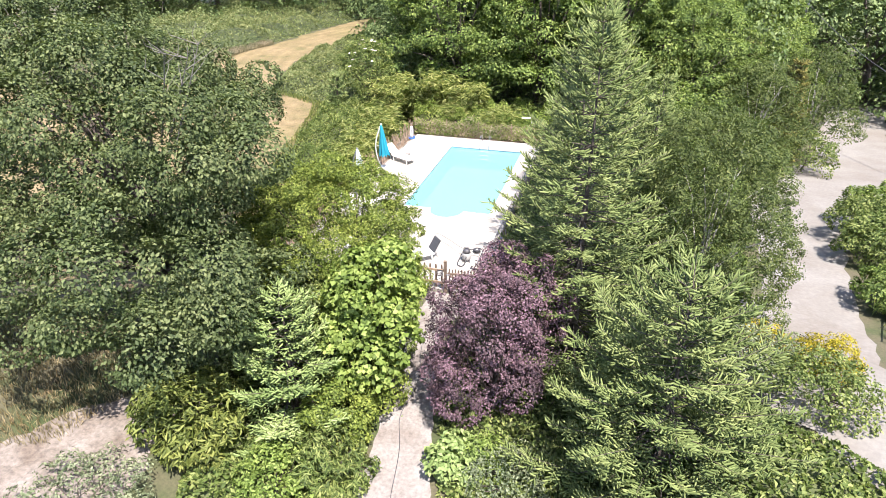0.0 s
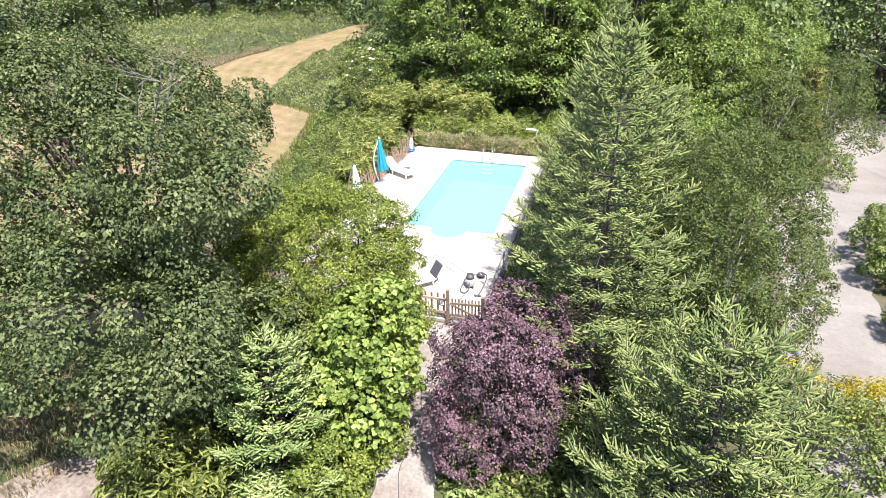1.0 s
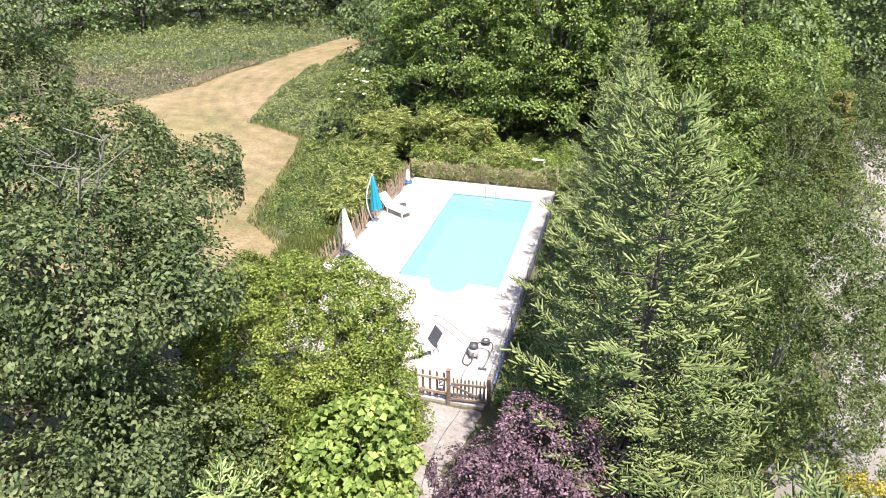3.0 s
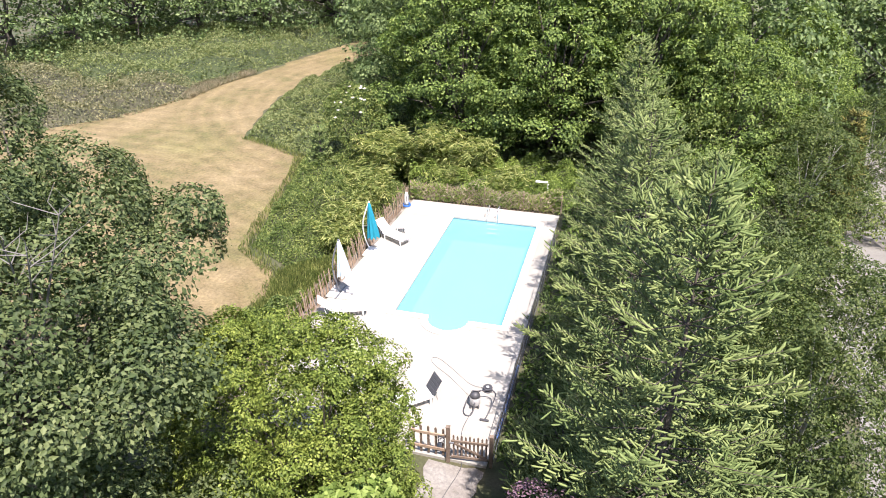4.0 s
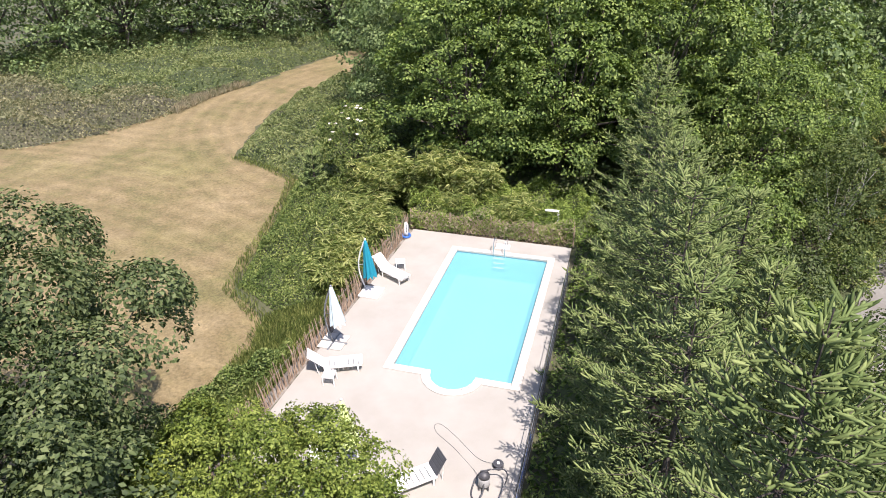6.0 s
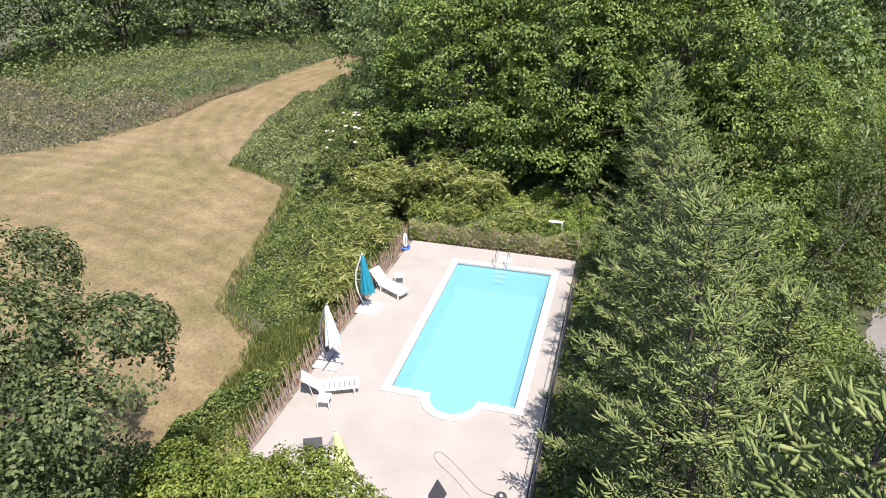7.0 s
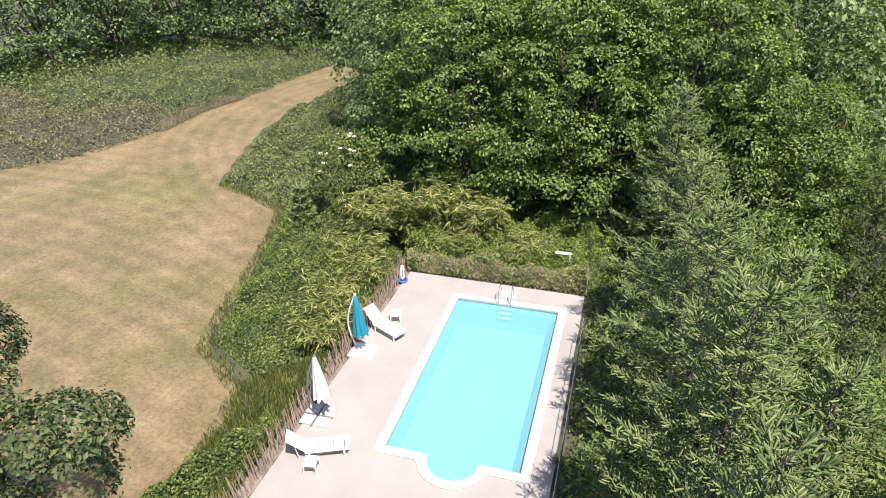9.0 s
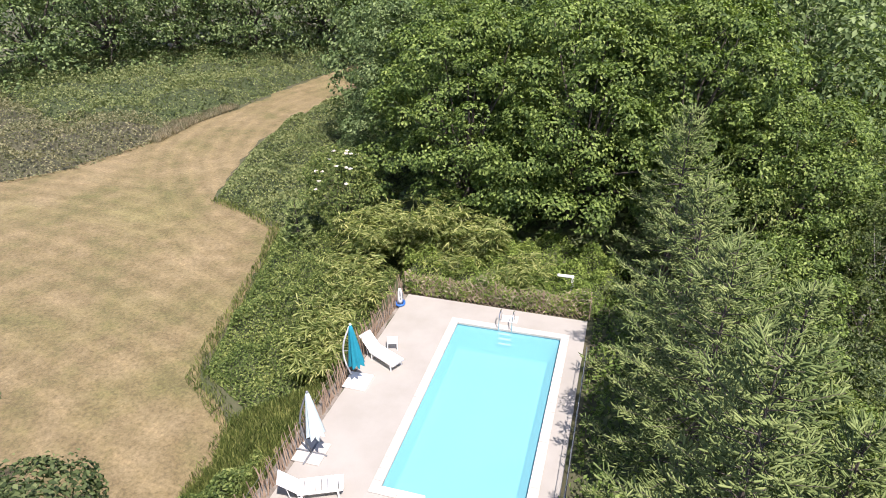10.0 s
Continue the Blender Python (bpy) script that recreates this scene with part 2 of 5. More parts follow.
def thing(name, label, category, at=(0, 0, 0), rz=0.0, group="", kind=""):
    ob = tagged(new(name), label, category, group, kind)
    ob.matrix_world = pose(*at, 0, 0, rz)
    bpy.context.view_layer.update()
    return ob


def smooth01(v):
    v = np.clip(v, 0, 1)
    return v * v * (3 - 2 * v)


def height(x, y):
    """The lie of the land: level round the pool, falling away along the drive, a little up to the meadow and the near beds."""
    x, y = np.asarray(x, float), np.asarray(y, float)
    level = -0.10 - 0.012 * np.clip(y - 14, 0, 60)
    right = smooth01((x - 9.5) / 8.0) * (np.clip(0.35 - 0.135 * (y + 7), -5.2, 1.2) - level)
    left = smooth01((-x - 3.9) / 3.5) * 0.4 * smooth01((40 - y) / 40)
    near = smooth01((-y - 7.6) / 6.0) * 0.32 + smooth01((3.0 - x) / 5.0) * smooth01((-y - 12.5) / 6.0) * 0.7
    return level + right + left + near + 0.05 * np.sin(x * 0.37 + 1.1) * np.cos(y * 0.29) * smooth01((np.abs(x - 1.1) - 6.5) / 4)


def ground_z(x, y):
    return float(height(x, y))


def leaf_quads(pos, nrm, along, length, width, fold=0.25):
    """Leaves as two-part folded blades: pos n x 3, nrm the leaf's face, along its axis."""
    n = len(pos)
    along = along - nrm * np.sum(along * nrm, 1)[:, None]
    along /= np.linalg.norm(along, axis=1)[:, None] + 1e-9
    side = np.cross(nrm, along)
    L = np.broadcast_to(np.asarray(length, float), (n,))[:, None]
    W = np.broadcast_to(np.asarray(width, float), (n,))[:, None]
    v = np.empty((n, 4, 3))
    v[:, 0] = pos - along * L * 0.5
    v[:, 1] = pos + side * W * 0.5 + nrm * W * fold + along * L * 0.05
    v[:, 2] = pos + along * L * 0.5 - nrm * L * 0.12
    v[:, 3] = pos - side * W * 0.5 + nrm * W * fold + along * L * 0.05
    f = np.arange(n * 4).reshape(n, 4)
    f = np.concatenate([f[:, [0, 1, 2]], f[:, [0, 2, 3]]])
    return v.reshape(-1, 3), f


def unit(v):
    return v / (np.linalg.norm(v, axis=1)[:, None] + 1e-9)


def spaced(points, gap, most):
    """Keeps points that stand at least gap apart, in order, up to a number."""
    kept = np.empty((most, 3))
    index = []
    for i, p in enumerate(points):
        n = len(index)
        if n == 0 or np.min(np.sum((kept[:n] - p) ** 2, 1)) > gap * gap:
            kept[n] = p
            index.append(i)
            if n + 1 == most:
                break
    return np.array(index)


def crown_leaves(rng, lobes, clumps, per, clump_r, leaf, aspect=0.62, shell=0.8, flat=0.7, droop=0.1, up=0.6, bury=0.8, gap=0.95, inner=0.1):
    """Leaves gathered in domed pads over lobes (x, y, z, rx, ry, rz), each pad made of smaller tufts. Returns vertices, faces, pad centres."""
    lobes = np.array(lobes, float)
    wgt = (lobes[:, 3] * lobes[:, 4] * lobes[:, 5]) ** 0.67
    tries = clumps * 7
    pick = rng.choice(len(lobes), tries, p=wgt / wgt.sum())
    d = unit(rng.normal(size=(tries, 3)))
    d[:, 2] = np.where(d[:, 2] < -0.5, -d[:, 2], d[:, 2])
    r = shell + (1.1 - shell) * rng.random(tries)
    cen = lobes[pick, :3] + d * lobes[pick, 3:] * r[:, None]
    keep = np.ones(tries, bool)
    for j, lobe in enumerate(lobes):
        inside = np.sum(((cen - lobe[:3]) / lobe[3:]) ** 2, 1) < bury ** 2
        keep &= ~(inside & (pick != j))
    cen, d = cen[keep], d[keep]
    index = spaced(cen, clump_r * gap, clumps)
    cen, d = cen[index], d[index]
    total = clumps * per
    clumps = len(cen)
    size = clump_r * (0.7 + 0.65 * rng.random(clumps))
    axis = unit(d * 0.7 + np.array([0, 0, 0.7]))
    tufts = 9
    sub = unit(rng.normal(size=(clumps, tufts, 3)).reshape(-1, 3)).reshape(clumps, tufts, 3)
    low = np.sum(sub * axis[:, None, :], 2)
    sub -= axis[:, None, :] * np.minimum(low + 0.15, 0)[:, :, None] * 2
    n = int(total * (1 - inner))
    share = size ** 2
    k = rng.choice(clumps, n, p=share / share.sum())
    j = rng.integers(0, tufts, n)
    reach = (0.72 + 0.36 * rng.random((clumps, tufts)))[k, j]
    e = unit(sub[k, j] + rng.normal(size=(n, 3)) * 0.3)
    pos = cen[k] + e * (size[k] * reach * (0.8 + 0.22 * rng.random(n)))[:, None] * np.array([1, 1, flat])
    pos[:, 2] -= droop * size[k] * (e[:, 0] ** 2 + e[:, 1] ** 2)
    nrm = unit(e * 0.8 + np.array([0, 0, up]) + rng.normal(size=(n, 3)) * 0.42)
    along = e + rng.normal(size=(n, 3)) * 0.6 + np.array([0, 0, -0.3])
    # shaded leaves inside the crown
    m = total - n
    pk = rng.choice(len(lobes), m, p=wgt / wgt.sum())
    q = unit(rng.normal(size=(m, 3))) * (0.4 + 0.45 * rng.random(m))[:, None]
    pos = np.concatenate([pos, lobes[pk, :3] + q * lobes[pk, 3:]])
    nrm = np.concatenate([nrm, unit(rng.normal(size=(m, 3)) + np.array([0, 0, 0.5]))])
    along = np.concatenate([along, rng.normal(size=(m, 3))])
    n += m
    ln = leaf * (0.65 + 0.7 * rng.random(n))
    v, f = leaf_quads(pos, nrm, along, ln, ln * aspect)
    return v, f, cen


def limbs(bm, rng, base, fork, targets, r0, count):
    """Limbs from the trunk's fork out to some of the clumps."""
    idx = rng.choice(len(targets), min(count, len(targets)), replace=False)
    for i in idx:
        t = Vector(targets[i])
        s = Vector(base).lerp(Vector(fork), 0.45 + 0.55 * rng.random())
        mid = s.lerp(t, 0.5) + Vector((rng.normal() * 0.25, rng.normal() * 0.25, 0.25 * (t - s).length * 0.4))
        r = r0 * (0.25 + 0.3 * rng.random())
        tube(bm, [s, s.lerp(mid, 0.5), mid, mid.lerp(t, 0.5), t], [r, r * 0.75, r * 0.5, r * 0.3, r * 0.12], 5)


def broadleaf(name, label, x, y, lobes, mat, seed, clumps, per, clump_r, leaf, trunk_r=0.2, fork_h=None, bark=None, group="", limb_count=24, category="tree", **kw):
    """A tree or large shrub: lobes are relative to its foot."""
    rng = np.random.default_rng(seed)
    root = thing(name, label, category, (x, y, ground_z(x, y)), 0, group)
    v, f, cen = crown_leaves(rng, lobes, clumps, per, clump_r, leaf, **kw)
    low = min(l[2] - l[5] * 0.2 for l in lobes)
    fork = Vector((np.mean([l[0] for l in lobes]) * 0.6, np.mean([l[1] for l in lobes]) * 0.6, fork_h or max(low, 0.6)))
    bm = bmesh.new()
    tube(bm, [(0, 0, -0.25), (0.02, 0.01, fork.z * 0.35), fork * 0.8, fork], [trunk_r * 1.35, trunk_r, trunk_r * 0.85, trunk_r * 0.6], 9)
    part("trunk", bm, bark or M_BARK, root, smooth=True)
    bm = bmesh.new()
    limbs(bm, rng, (0, 0, fork.z * 0.5), fork, cen, trunk_r, limb_count)
    part("limb", bm, bark or M_BARK, root, smooth=True)
    mesh_object("crown", v, f, mat, root)
    return root


def fingers(pos, along, length, width):
    """Needled shoots: slim three-sided spindles, blunt at the tip."""
    n = len(pos)
    side = unit(np.cross(along, np.array([0.13, 0.21, 1.0])))
    up = np.cross(side, along)
    L, W = length[:, None], width[:, None]
    v = np.empty((n, 7, 3))
    for i, (at, wide) in enumerate(((0.04, 0.36), (0.74, 0.5))):
        mid = pos + along * L * at
        v[:, 3 * i] = mid + up * W * wide
        v[:, 3 * i + 1] = mid - side * W * wide - up * W * wide * 0.4
        v[:, 3 * i + 2] = mid + side * W * wide - up * W * wide * 0.4
    v[:, 6] = pos + along * L + up * L * 0.06
    i = np.arange(n)[:, None] * 7
    f = np.concatenate([i + np.array(t) for t in ((0, 1, 4), (0, 4, 3), (1, 2, 5), (1, 5, 4), (2, 0, 3), (2, 3, 5), (6, 3, 4), (6, 4, 5), (6, 5, 3))])
    return v.reshape(-1, 3), f


def conifer(name, label, x, y, h, r, mat, seed, shoot=0.25, width=0.06, power=0.75, first=0.04, droop=0.25, tip_up=0.3, group="", gaps=0.08, step=0.07, twig=0.34, whorl=0.45):
    """A spruce: whorls of boughs, each with side twigs set with finger-like needled shoots."""
    rng = np.random.default_rng(seed)
    root = thing(name, label, "tree", (x, y, ground_z(x, y)), 0, group)
    bm = bmesh.new()
    tube(bm, [(0, 0, -0.2), (0, 0, h * 0.3), (0.03, 0.02, h * 0.7), (0, 0, h)], [0.0175 * h + 0.05, 0.08 + h * 0.004, 0.035, 0.008], 8)
    part("trunk", bm, M_BARK, root, smooth=True)
    whorls = int(h / whorl)
    base, heading, long = [], [], []
    bm = bmesh.new()
    for wi in range(whorls):
        u = first + (0.985 - first) * (wi + rng.random() * 0.5) / whorls
        reach = r * (1 - u) ** power + 0.1
        nb = 5 if u > 0.85 else 6 if u > 0.5 else 8
        off = rng.random() * math.tau
        for b in range(nb):
            if rng.random() < gaps:
                continue
            a = off + b * math.tau / nb + rng.normal() * 0.16
            hollow = 0.6 if math.sin(3 * a + 9 * u + seed) < -0.72 else 1.0
            L = max(reach * (0.6 + 0.52 * rng.random()) * hollow, 0.25)
            s = np.linspace(0, 1, 9)
            rise = tip_up * u - droop * (1 - u)
            zz = u * h + L * (rise * s + 0.3 * s ** 3 * (0.35 + u) - 0.14 * np.sin(s * math.pi) * (1 - u))
            bend = rng.normal() * 0.14
            line = np.stack([L * s * np.cos(a + bend * s), L * s * np.sin(a + bend * s), zz], 1)
            tube(bm, [tuple(q) for q in line[::4]], [0.02 * (1 - u) + 0.012, 0.011, 0.004], 4)
            m = max(int(L * 0.65 / twig), 2)
            t = np.repeat(0.35 + 0.62 * (np.arange(m) + 0.5 * rng.random(m)) / m, 2)
            t = np.clip(t, 0, 0.995)
            hand = np.tile([-1.0, 1.0], m)
            i0 = np.minimum((t * 8).astype(int), 7)
            w = (t * 8 - i0)[:, None]
            on = line[i0] * (1 - w) + line[i0 + 1] * w
            way = unit(line[i0 + 1] - line[i0])
            across = np.stack([-way[:, 1], way[:, 0], np.zeros(len(t))], 1)
            ang = np.radians(50 + 12 * rng.normal(size=len(t)))
            go = way * np.cos(ang)[:, None] + across * (hand * np.sin(ang))[:, None]
            go[:, 2] += -0.1 * (1 - u) + 0.05 * rng.normal(size=len(t))
            base.append(on)
            heading.append(unit(go))
            long.append((0.1 + min(0.3 * L, 0.5) * np.sin(np.clip(1.06 - t, 0, 0.8) / 0.8 * 1.5) ** 0.9) * (0.7 + 0.5 * rng.random(len(t))))
            for i in (3, 4, 5, 6, 7):
                base.append(line[i:i + 1])
                heading.append(unit(line[i + 1:i + 2] - line[i:i + 1]))
                long.append(np.array([L / 8]))
    part("bough", bm, M_BARK, root, smooth=True)
    base, heading, long = np.concatenate(base), np.concatenate(heading), np.concatenate(long)
    count = np.maximum((long / step).astype(int), 1) + 1
    k = np.repeat(np.arange(len(count)), count)
    place = np.arange(len(k)) - np.repeat(np.cumsum(count) - count, count)
    t = (place + 0.3 * rng.random(len(k))) / np.maximum(count[k] - 1, 1)
    tip = place == count[k] - 1
    pos = base[k] + heading[k] * (long[k] * np.minimum(t, 1.0))[:, None]
    pos[:, 2] -= 0.1 * long[k] * t ** 2
    across = unit(np.cross(heading[k], np.array([0, 0, 1.0])))
    turn = np.where(tip, 0.1, 0.85) * np.where(place % 2 == 0, 1, -1) * (0.7 + 0.6 * rng.random(len(k)))
    along = unit(heading[k] * 0.8 + across * turn[:, None] + np.array([0, 0, 0.2]) + rng.normal(size=(len(k), 3)) * np.array([0.14, 0.14, 0.28]))
    length = shoot * (0.65 + 0.6 * rng.random(len(k))) * np.where(tip, 1.15, 1.0)
    v, f = fingers(pos, along, length, width * (0.8 + 0.4 * rng.random(len(k))))
    mesh_object("crown", v, f, mat, root, smooth=True)
    return root


def sheet(name, outline, mat, lift, label, category, step=0.5, wobble=0.15, seed=0, kind="structure"):
    """A patch of surface laid over the land inside an outline, with an uneven edge."""
    rng = np.random.default_rng(seed)
    pts = []
    m = len(outline)
    for i in range(m):
        a, b = np.array(outline[i]), np.array(outline[(i + 1) % m])
        k = max(int(np.linalg.norm(b - a) / step), 1)
        for j in range(k):
            q = a + (b - a) * j / k
            pts.append(q + rng.normal(size=2) * wobble)
    bm = bmesh.new()
    vs = [bm.verts.new((p[0], p[1], 0)) for p in pts]
    face = bm.faces.new(vs)
    bmesh.ops.triangulate(bm, faces=[face])
    x0, y0 = np.min(pts, 0)
    x1, y1 = np.max(pts, 0)
    gap = max(step * 2, (x1 - x0) / 60, (y1 - y0) / 60)
    for axis, lo, hi in ((0, x0, x1), (1, y0, y1)):
        c = lo + gap
        while c < hi:
            co = [0, 0, 0]
            no = [0, 0, 0]
            co[axis], no[axis] = c, 1
            bmesh.ops.bisect_plane(bm, geom=bm.verts[:] + bm.edges[:] + bm.faces[:], plane_co=co, plane_no=no)
            c += gap
    for v in bm.verts:
        v.co.z = ground_z(v.co.x, v.co.y) + lift
    bmesh.ops.recalc_face_normals(bm, faces=bm.faces[:])
    if bm.faces and sum(f.normal.z for f in bm.faces) < 0:
        bmesh.ops.reverse_faces(bm, faces=bm.faces[:])
    ob = part(name, bm, mat, smooth=True)
    return tagged(ob, label, category, kind=kind)


# ---- the land ----
def land():
    ax = np.unique(np.concatenate([np.linspace(-600, -60, 12), np.linspace(-60, -8, 40), np.linspace(-8, 14, 34), np.linspace(14, 45, 36), np.linspace(45, 600, 12)]))
    ay = np.unique(np.concatenate([np.linspace(-600, -40, 12), np.linspace(-40, 40, 110), np.linspace(40, 90, 26), np.linspace(90, 700, 12)]))
    X, Y = np.meshgrid(ax, ay, indexing="ij")
    Z = height(X, Y)
    hole = (X > -0.6) & (X < 5.0) & (Y > -1.3) & (Y < 9.9)
    Z = np.where(hole, -2.2, Z)
    v = np.stack([X, Y, Z], -1).reshape(-1, 3)
    i = np.arange(len(ax) * len(ay)).reshape(len(ax), len(ay))
    f = np.stack([i[:-1, :-1], i[1:, :-1], i[1:, 1:], i[:-1, 1:]], -1).reshape(-1, 4)
    tagged(mesh_object("ground", v, f, M_SOIL, smooth=True), "dark earth and low green growth under the trees", "ground", kind="structure")


land()
sheet("meadow", [(-6.4, -12), (-5.6, -3.2), (-5.3, -1.0), (-5.8, 0.9), (-8.6, 2.8), (-9.3, 5.5), (-9.9, 8.6), (-11.0, 12.5), (-12.0, 15.4), (-14.6, 16.8), (-17.7, 17.9), (-19.0, 21.2), (-21.0, 28.0), (-21.8, 34.0), (-21.4, 43.0), (-19.5, 52.0), (-18.0, 60.0), (-25.0, 60.0), (-27.4, 47.0), (-28.2, 38.5), (-29.3, 31.7), (-28.8, 26.5), (-29.8, 20.2), (-33.0, 15.6), (-44.0, 10.5), (-60.0, 8.0), (-58.0, -14.0)], M_MEADOW, 0.03, "mown meadow of pale dry grass with mower rows", "meadow", 0.8, 0.14)
sheet("path", [(4.9, -30), (5.0, -18.1), (4.35, -13.7), (3.7, -10.4), (3.75, -7.4), (5.5, -7.3), (4.95, -10.0), (5.95, -14.4), (6.8, -17.6), (6.9, -30)], M_GRAVEL, 0.025, "pale gravel garden path leading to the pool gate", "path", 0.3, 0.05)
sheet("driveway", [(13.6, -10.2), (13.8, -7.6), (14.6, -6.0), (16.3, -4.6), (16.8, -2.0), (17.0, 3.5), (17.9, 9.5), (20.8, 17.0), (25.0, 26.0), (26.5, 33.0), (30.0, 45.0), (35.0, 45.0), (31.5, 30.0), (28.0, 18.0), (23.0, 8.0), (20.6, 1.0), (19.6, -4.5), (19.2, -9.0), (19.5, -16.0), (17.5, -16.0)], M_DRIVE, 0.03, "pale beige gravel driveway curving downhill", "driveway", 0.5, 0.08)
sheet("bare_soil", [(-6.0, -22.0), (-3.6, -17.5), (-2.2, -16.6), (-0.6, -18.2), (-0.5, -22.0)], M_BARESOIL, 0.02, "bare brown soil strewn with chippings", "soil", 0.3, 0.12)

sheet("leaf_litter", [(-3.85, -7.2), (-3.36, -7.2), (-2.86, 11.1), (-3.4, 11.2)], M_BARESOIL, 0.025, "brown leaf litter along the foot of the stake fence", "litter", 0.3, 0.03)

# pool and deck
PW, PL = 4.52, 9.40


def pool_outline(grow=0.0, z=0.0):
    """The water's edge: a rectangle with a rounded step bay at the near end."""
    pts = [(-grow, -grow), (1.47 - grow, -grow)]
    cx, cy, r = 2.32, -0.02, 0.86 + grow
    a0 = math.asin((-grow - cy) / r)
    for k in range(17):
        a = math.pi - a0 + (math.pi + 2 * a0) * k / 16
        pts.append((cx + r * math.cos(a), cy + r * math.sin(a)))
    pts += [(3.17 + grow, -grow), (PW + grow, -grow), (PW + grow, PL + grow), (-grow, PL + grow)]
    out = []
    for p in pts:
        if not out or (Vector(p) - Vector(out[-1])).length > 0.02:
            out.append(p)
    return [Vector((x, y, z)) for x, y in out]


def deck():
    bm = bmesh.new()
    outer = [Vector(p) for p in ((-3.30, -7.25, 0), (5.48, -7.25, 0), (5.46, 10.98, 0), (-2.80, 11.06, 0))]
    inner = pool_outline(0.02)
    ov = [bm.verts.new(p) for p in outer]
    iv = [bm.verts.new(p) for p in inner]
    edges = [bm.edges.new((ov[i], ov[(i + 1) % 4])) for i in range(4)] + [bm.edges.new((iv[i], iv[(i + 1) % len(iv)])) for i in range(len(iv))]
    bmesh.ops.triangle_fill(bm, edges=edges, use_beauty=True)
    inside = [f for f in bm.faces if 0.2 < f.calc_center_median().x < 4.3 and 0.2 < f.calc_center_median().y < 9.2]
    bmesh.ops.delete(bm, geom=inside, context="FACES_ONLY")
    for f in bm.faces:
        if f.normal.z < 0:
            f.normal_flip()
    bmesh.ops.solidify(bm, geom=bm.faces[:], thickness=0.3)
    if max(v.co.z for v in bm.verts) > 0.1:
        for v in bm.verts:
            v.co.z -= 0.3
    tagged(part("deck", bm, M_DECK), "pale beige concrete pool terrace", "terrace", kind="structure")


deck()


def pool():
    root = thing("swimming_pool", "rectangular turquoise swimming pool with a rounded step bay", "pool")
    bm = bmesh.new()
    top = pool_outline(0, -0.05)
    tv = [bm.verts.new(p) for p in top]
    bv = [bm.verts.new(p + Vector((0, 0, -1.35))) for p in top]
    n = len(top)
    for i in range(n):
        bm.faces.new((tv[i], tv[(i + 1) % n], bv[(i + 1) % n], bv[i]))
    bm.faces.new(bv)
    bmesh.ops.recalc_face_normals(bm, faces=bm.faces[:])
    part("basin", bm, M_LINER, root, "pale blue liner")
    # steps in the bay
    for k in range(3):
        bm = bmesh.new()
        r = 0.84 - 0.05
        pts = [(2.32 - 0.84, 0.12 + 0.28 * k)] + [(2.32 + r * math.cos(a), -0.02 + r * math.sin(a)) for a in [math.pi + math.pi * j / 12 for j in range(13)]] + [(2.32 + 0.84, 0.12 + 0.28 * k)]
        vs = [bm.verts.new((x, y, -0.34 - 0.26 * k)) for x, y in pts]
        face = bm.faces.new(vs)
        ext = bmesh.ops.extrude_face_region(bm, geom=[face])
        for v in [g for g in ext["geom"] if isinstance(g, bmesh.types.BMVert)]:
            v.co.z = -1.39
        bmesh.ops.recalc_face_normals(bm, faces=bm.faces[:])
        part("step", bm, M_LINER, root, "pale blue lined entry step")
    bm = bmesh.new()
    wv = [bm.verts.new(p) for p in pool_outline(0.0, -0.13)]
    bm.faces.new(wv)
    bmesh.ops.recalc_face_normals(bm, faces=bm.faces[:])
    if bm.faces[:][0].normal.z < 0:
        bmesh.ops.reverse_faces(bm, faces=bm.faces[:])
    w = part("water", bm, M_WATER, root, "clear calm turquoise water")
    w.visible_shadow = False
    return root


POOL = pool()

# ---- trees ----
def spruces():
    near = [(9.6, -11.6, 11.3, 4.0), (9.0, -7.0, 9.4, 3.6), (9.0, -3.4, 10.1, 3.8), (9.1, 2.4, 8.9, 4.0)]
    far = [(8.9, 8.2, 8.2, 3.9), (8.6, 14.8, 8.9, 3.5), (12.0, 5.6, 6.6, 2.6), (11.6, -1.4, 7.0, 2.6)]
    for i, (x, y, h, r) in enumerate(near + far):
        conifer("spruce_tree", "tall dense green spruce with drooping boughs beside the pool terrace", x, y, h, r, M_SPRUCE, 10 + i, 0.23 if i < 4 else 0.25, 0.05 if i < 4 else 0.06, 0.72, step=0.06 if i < 4 else 0.08, first=0.02, whorl=0.38 if i == 0 else 0.45, group="row of spruces")
    conifer("spruce_tree", "young spruce with pale drooping boughs beside the gate", 7.7, -8.9, 4.4, 2.2, M_SPRUCE, 29, 0.21, 0.048, 0.7, step=0.06, twig=0.28, whorl=0.34, group="row of spruces")
    conifer("spruce_tree", "low broad spruce with pale finger-like shoots", 12.2, -15.9, 6.2, 3.9, M_SPRUCE, 31, 0.22, 0.05, 0.6, step=0.055, twig=0.26, whorl=0.3, group="row of spruces")
    conifer("fir_tree", "young pale green fir with soft tips", 2.15, -15.7, 4.4, 2.9, M_FIR, 33, 0.19, 0.055, 0.7, tip_up=0.2, step=0.055, twig=0.22, whorl=0.3)


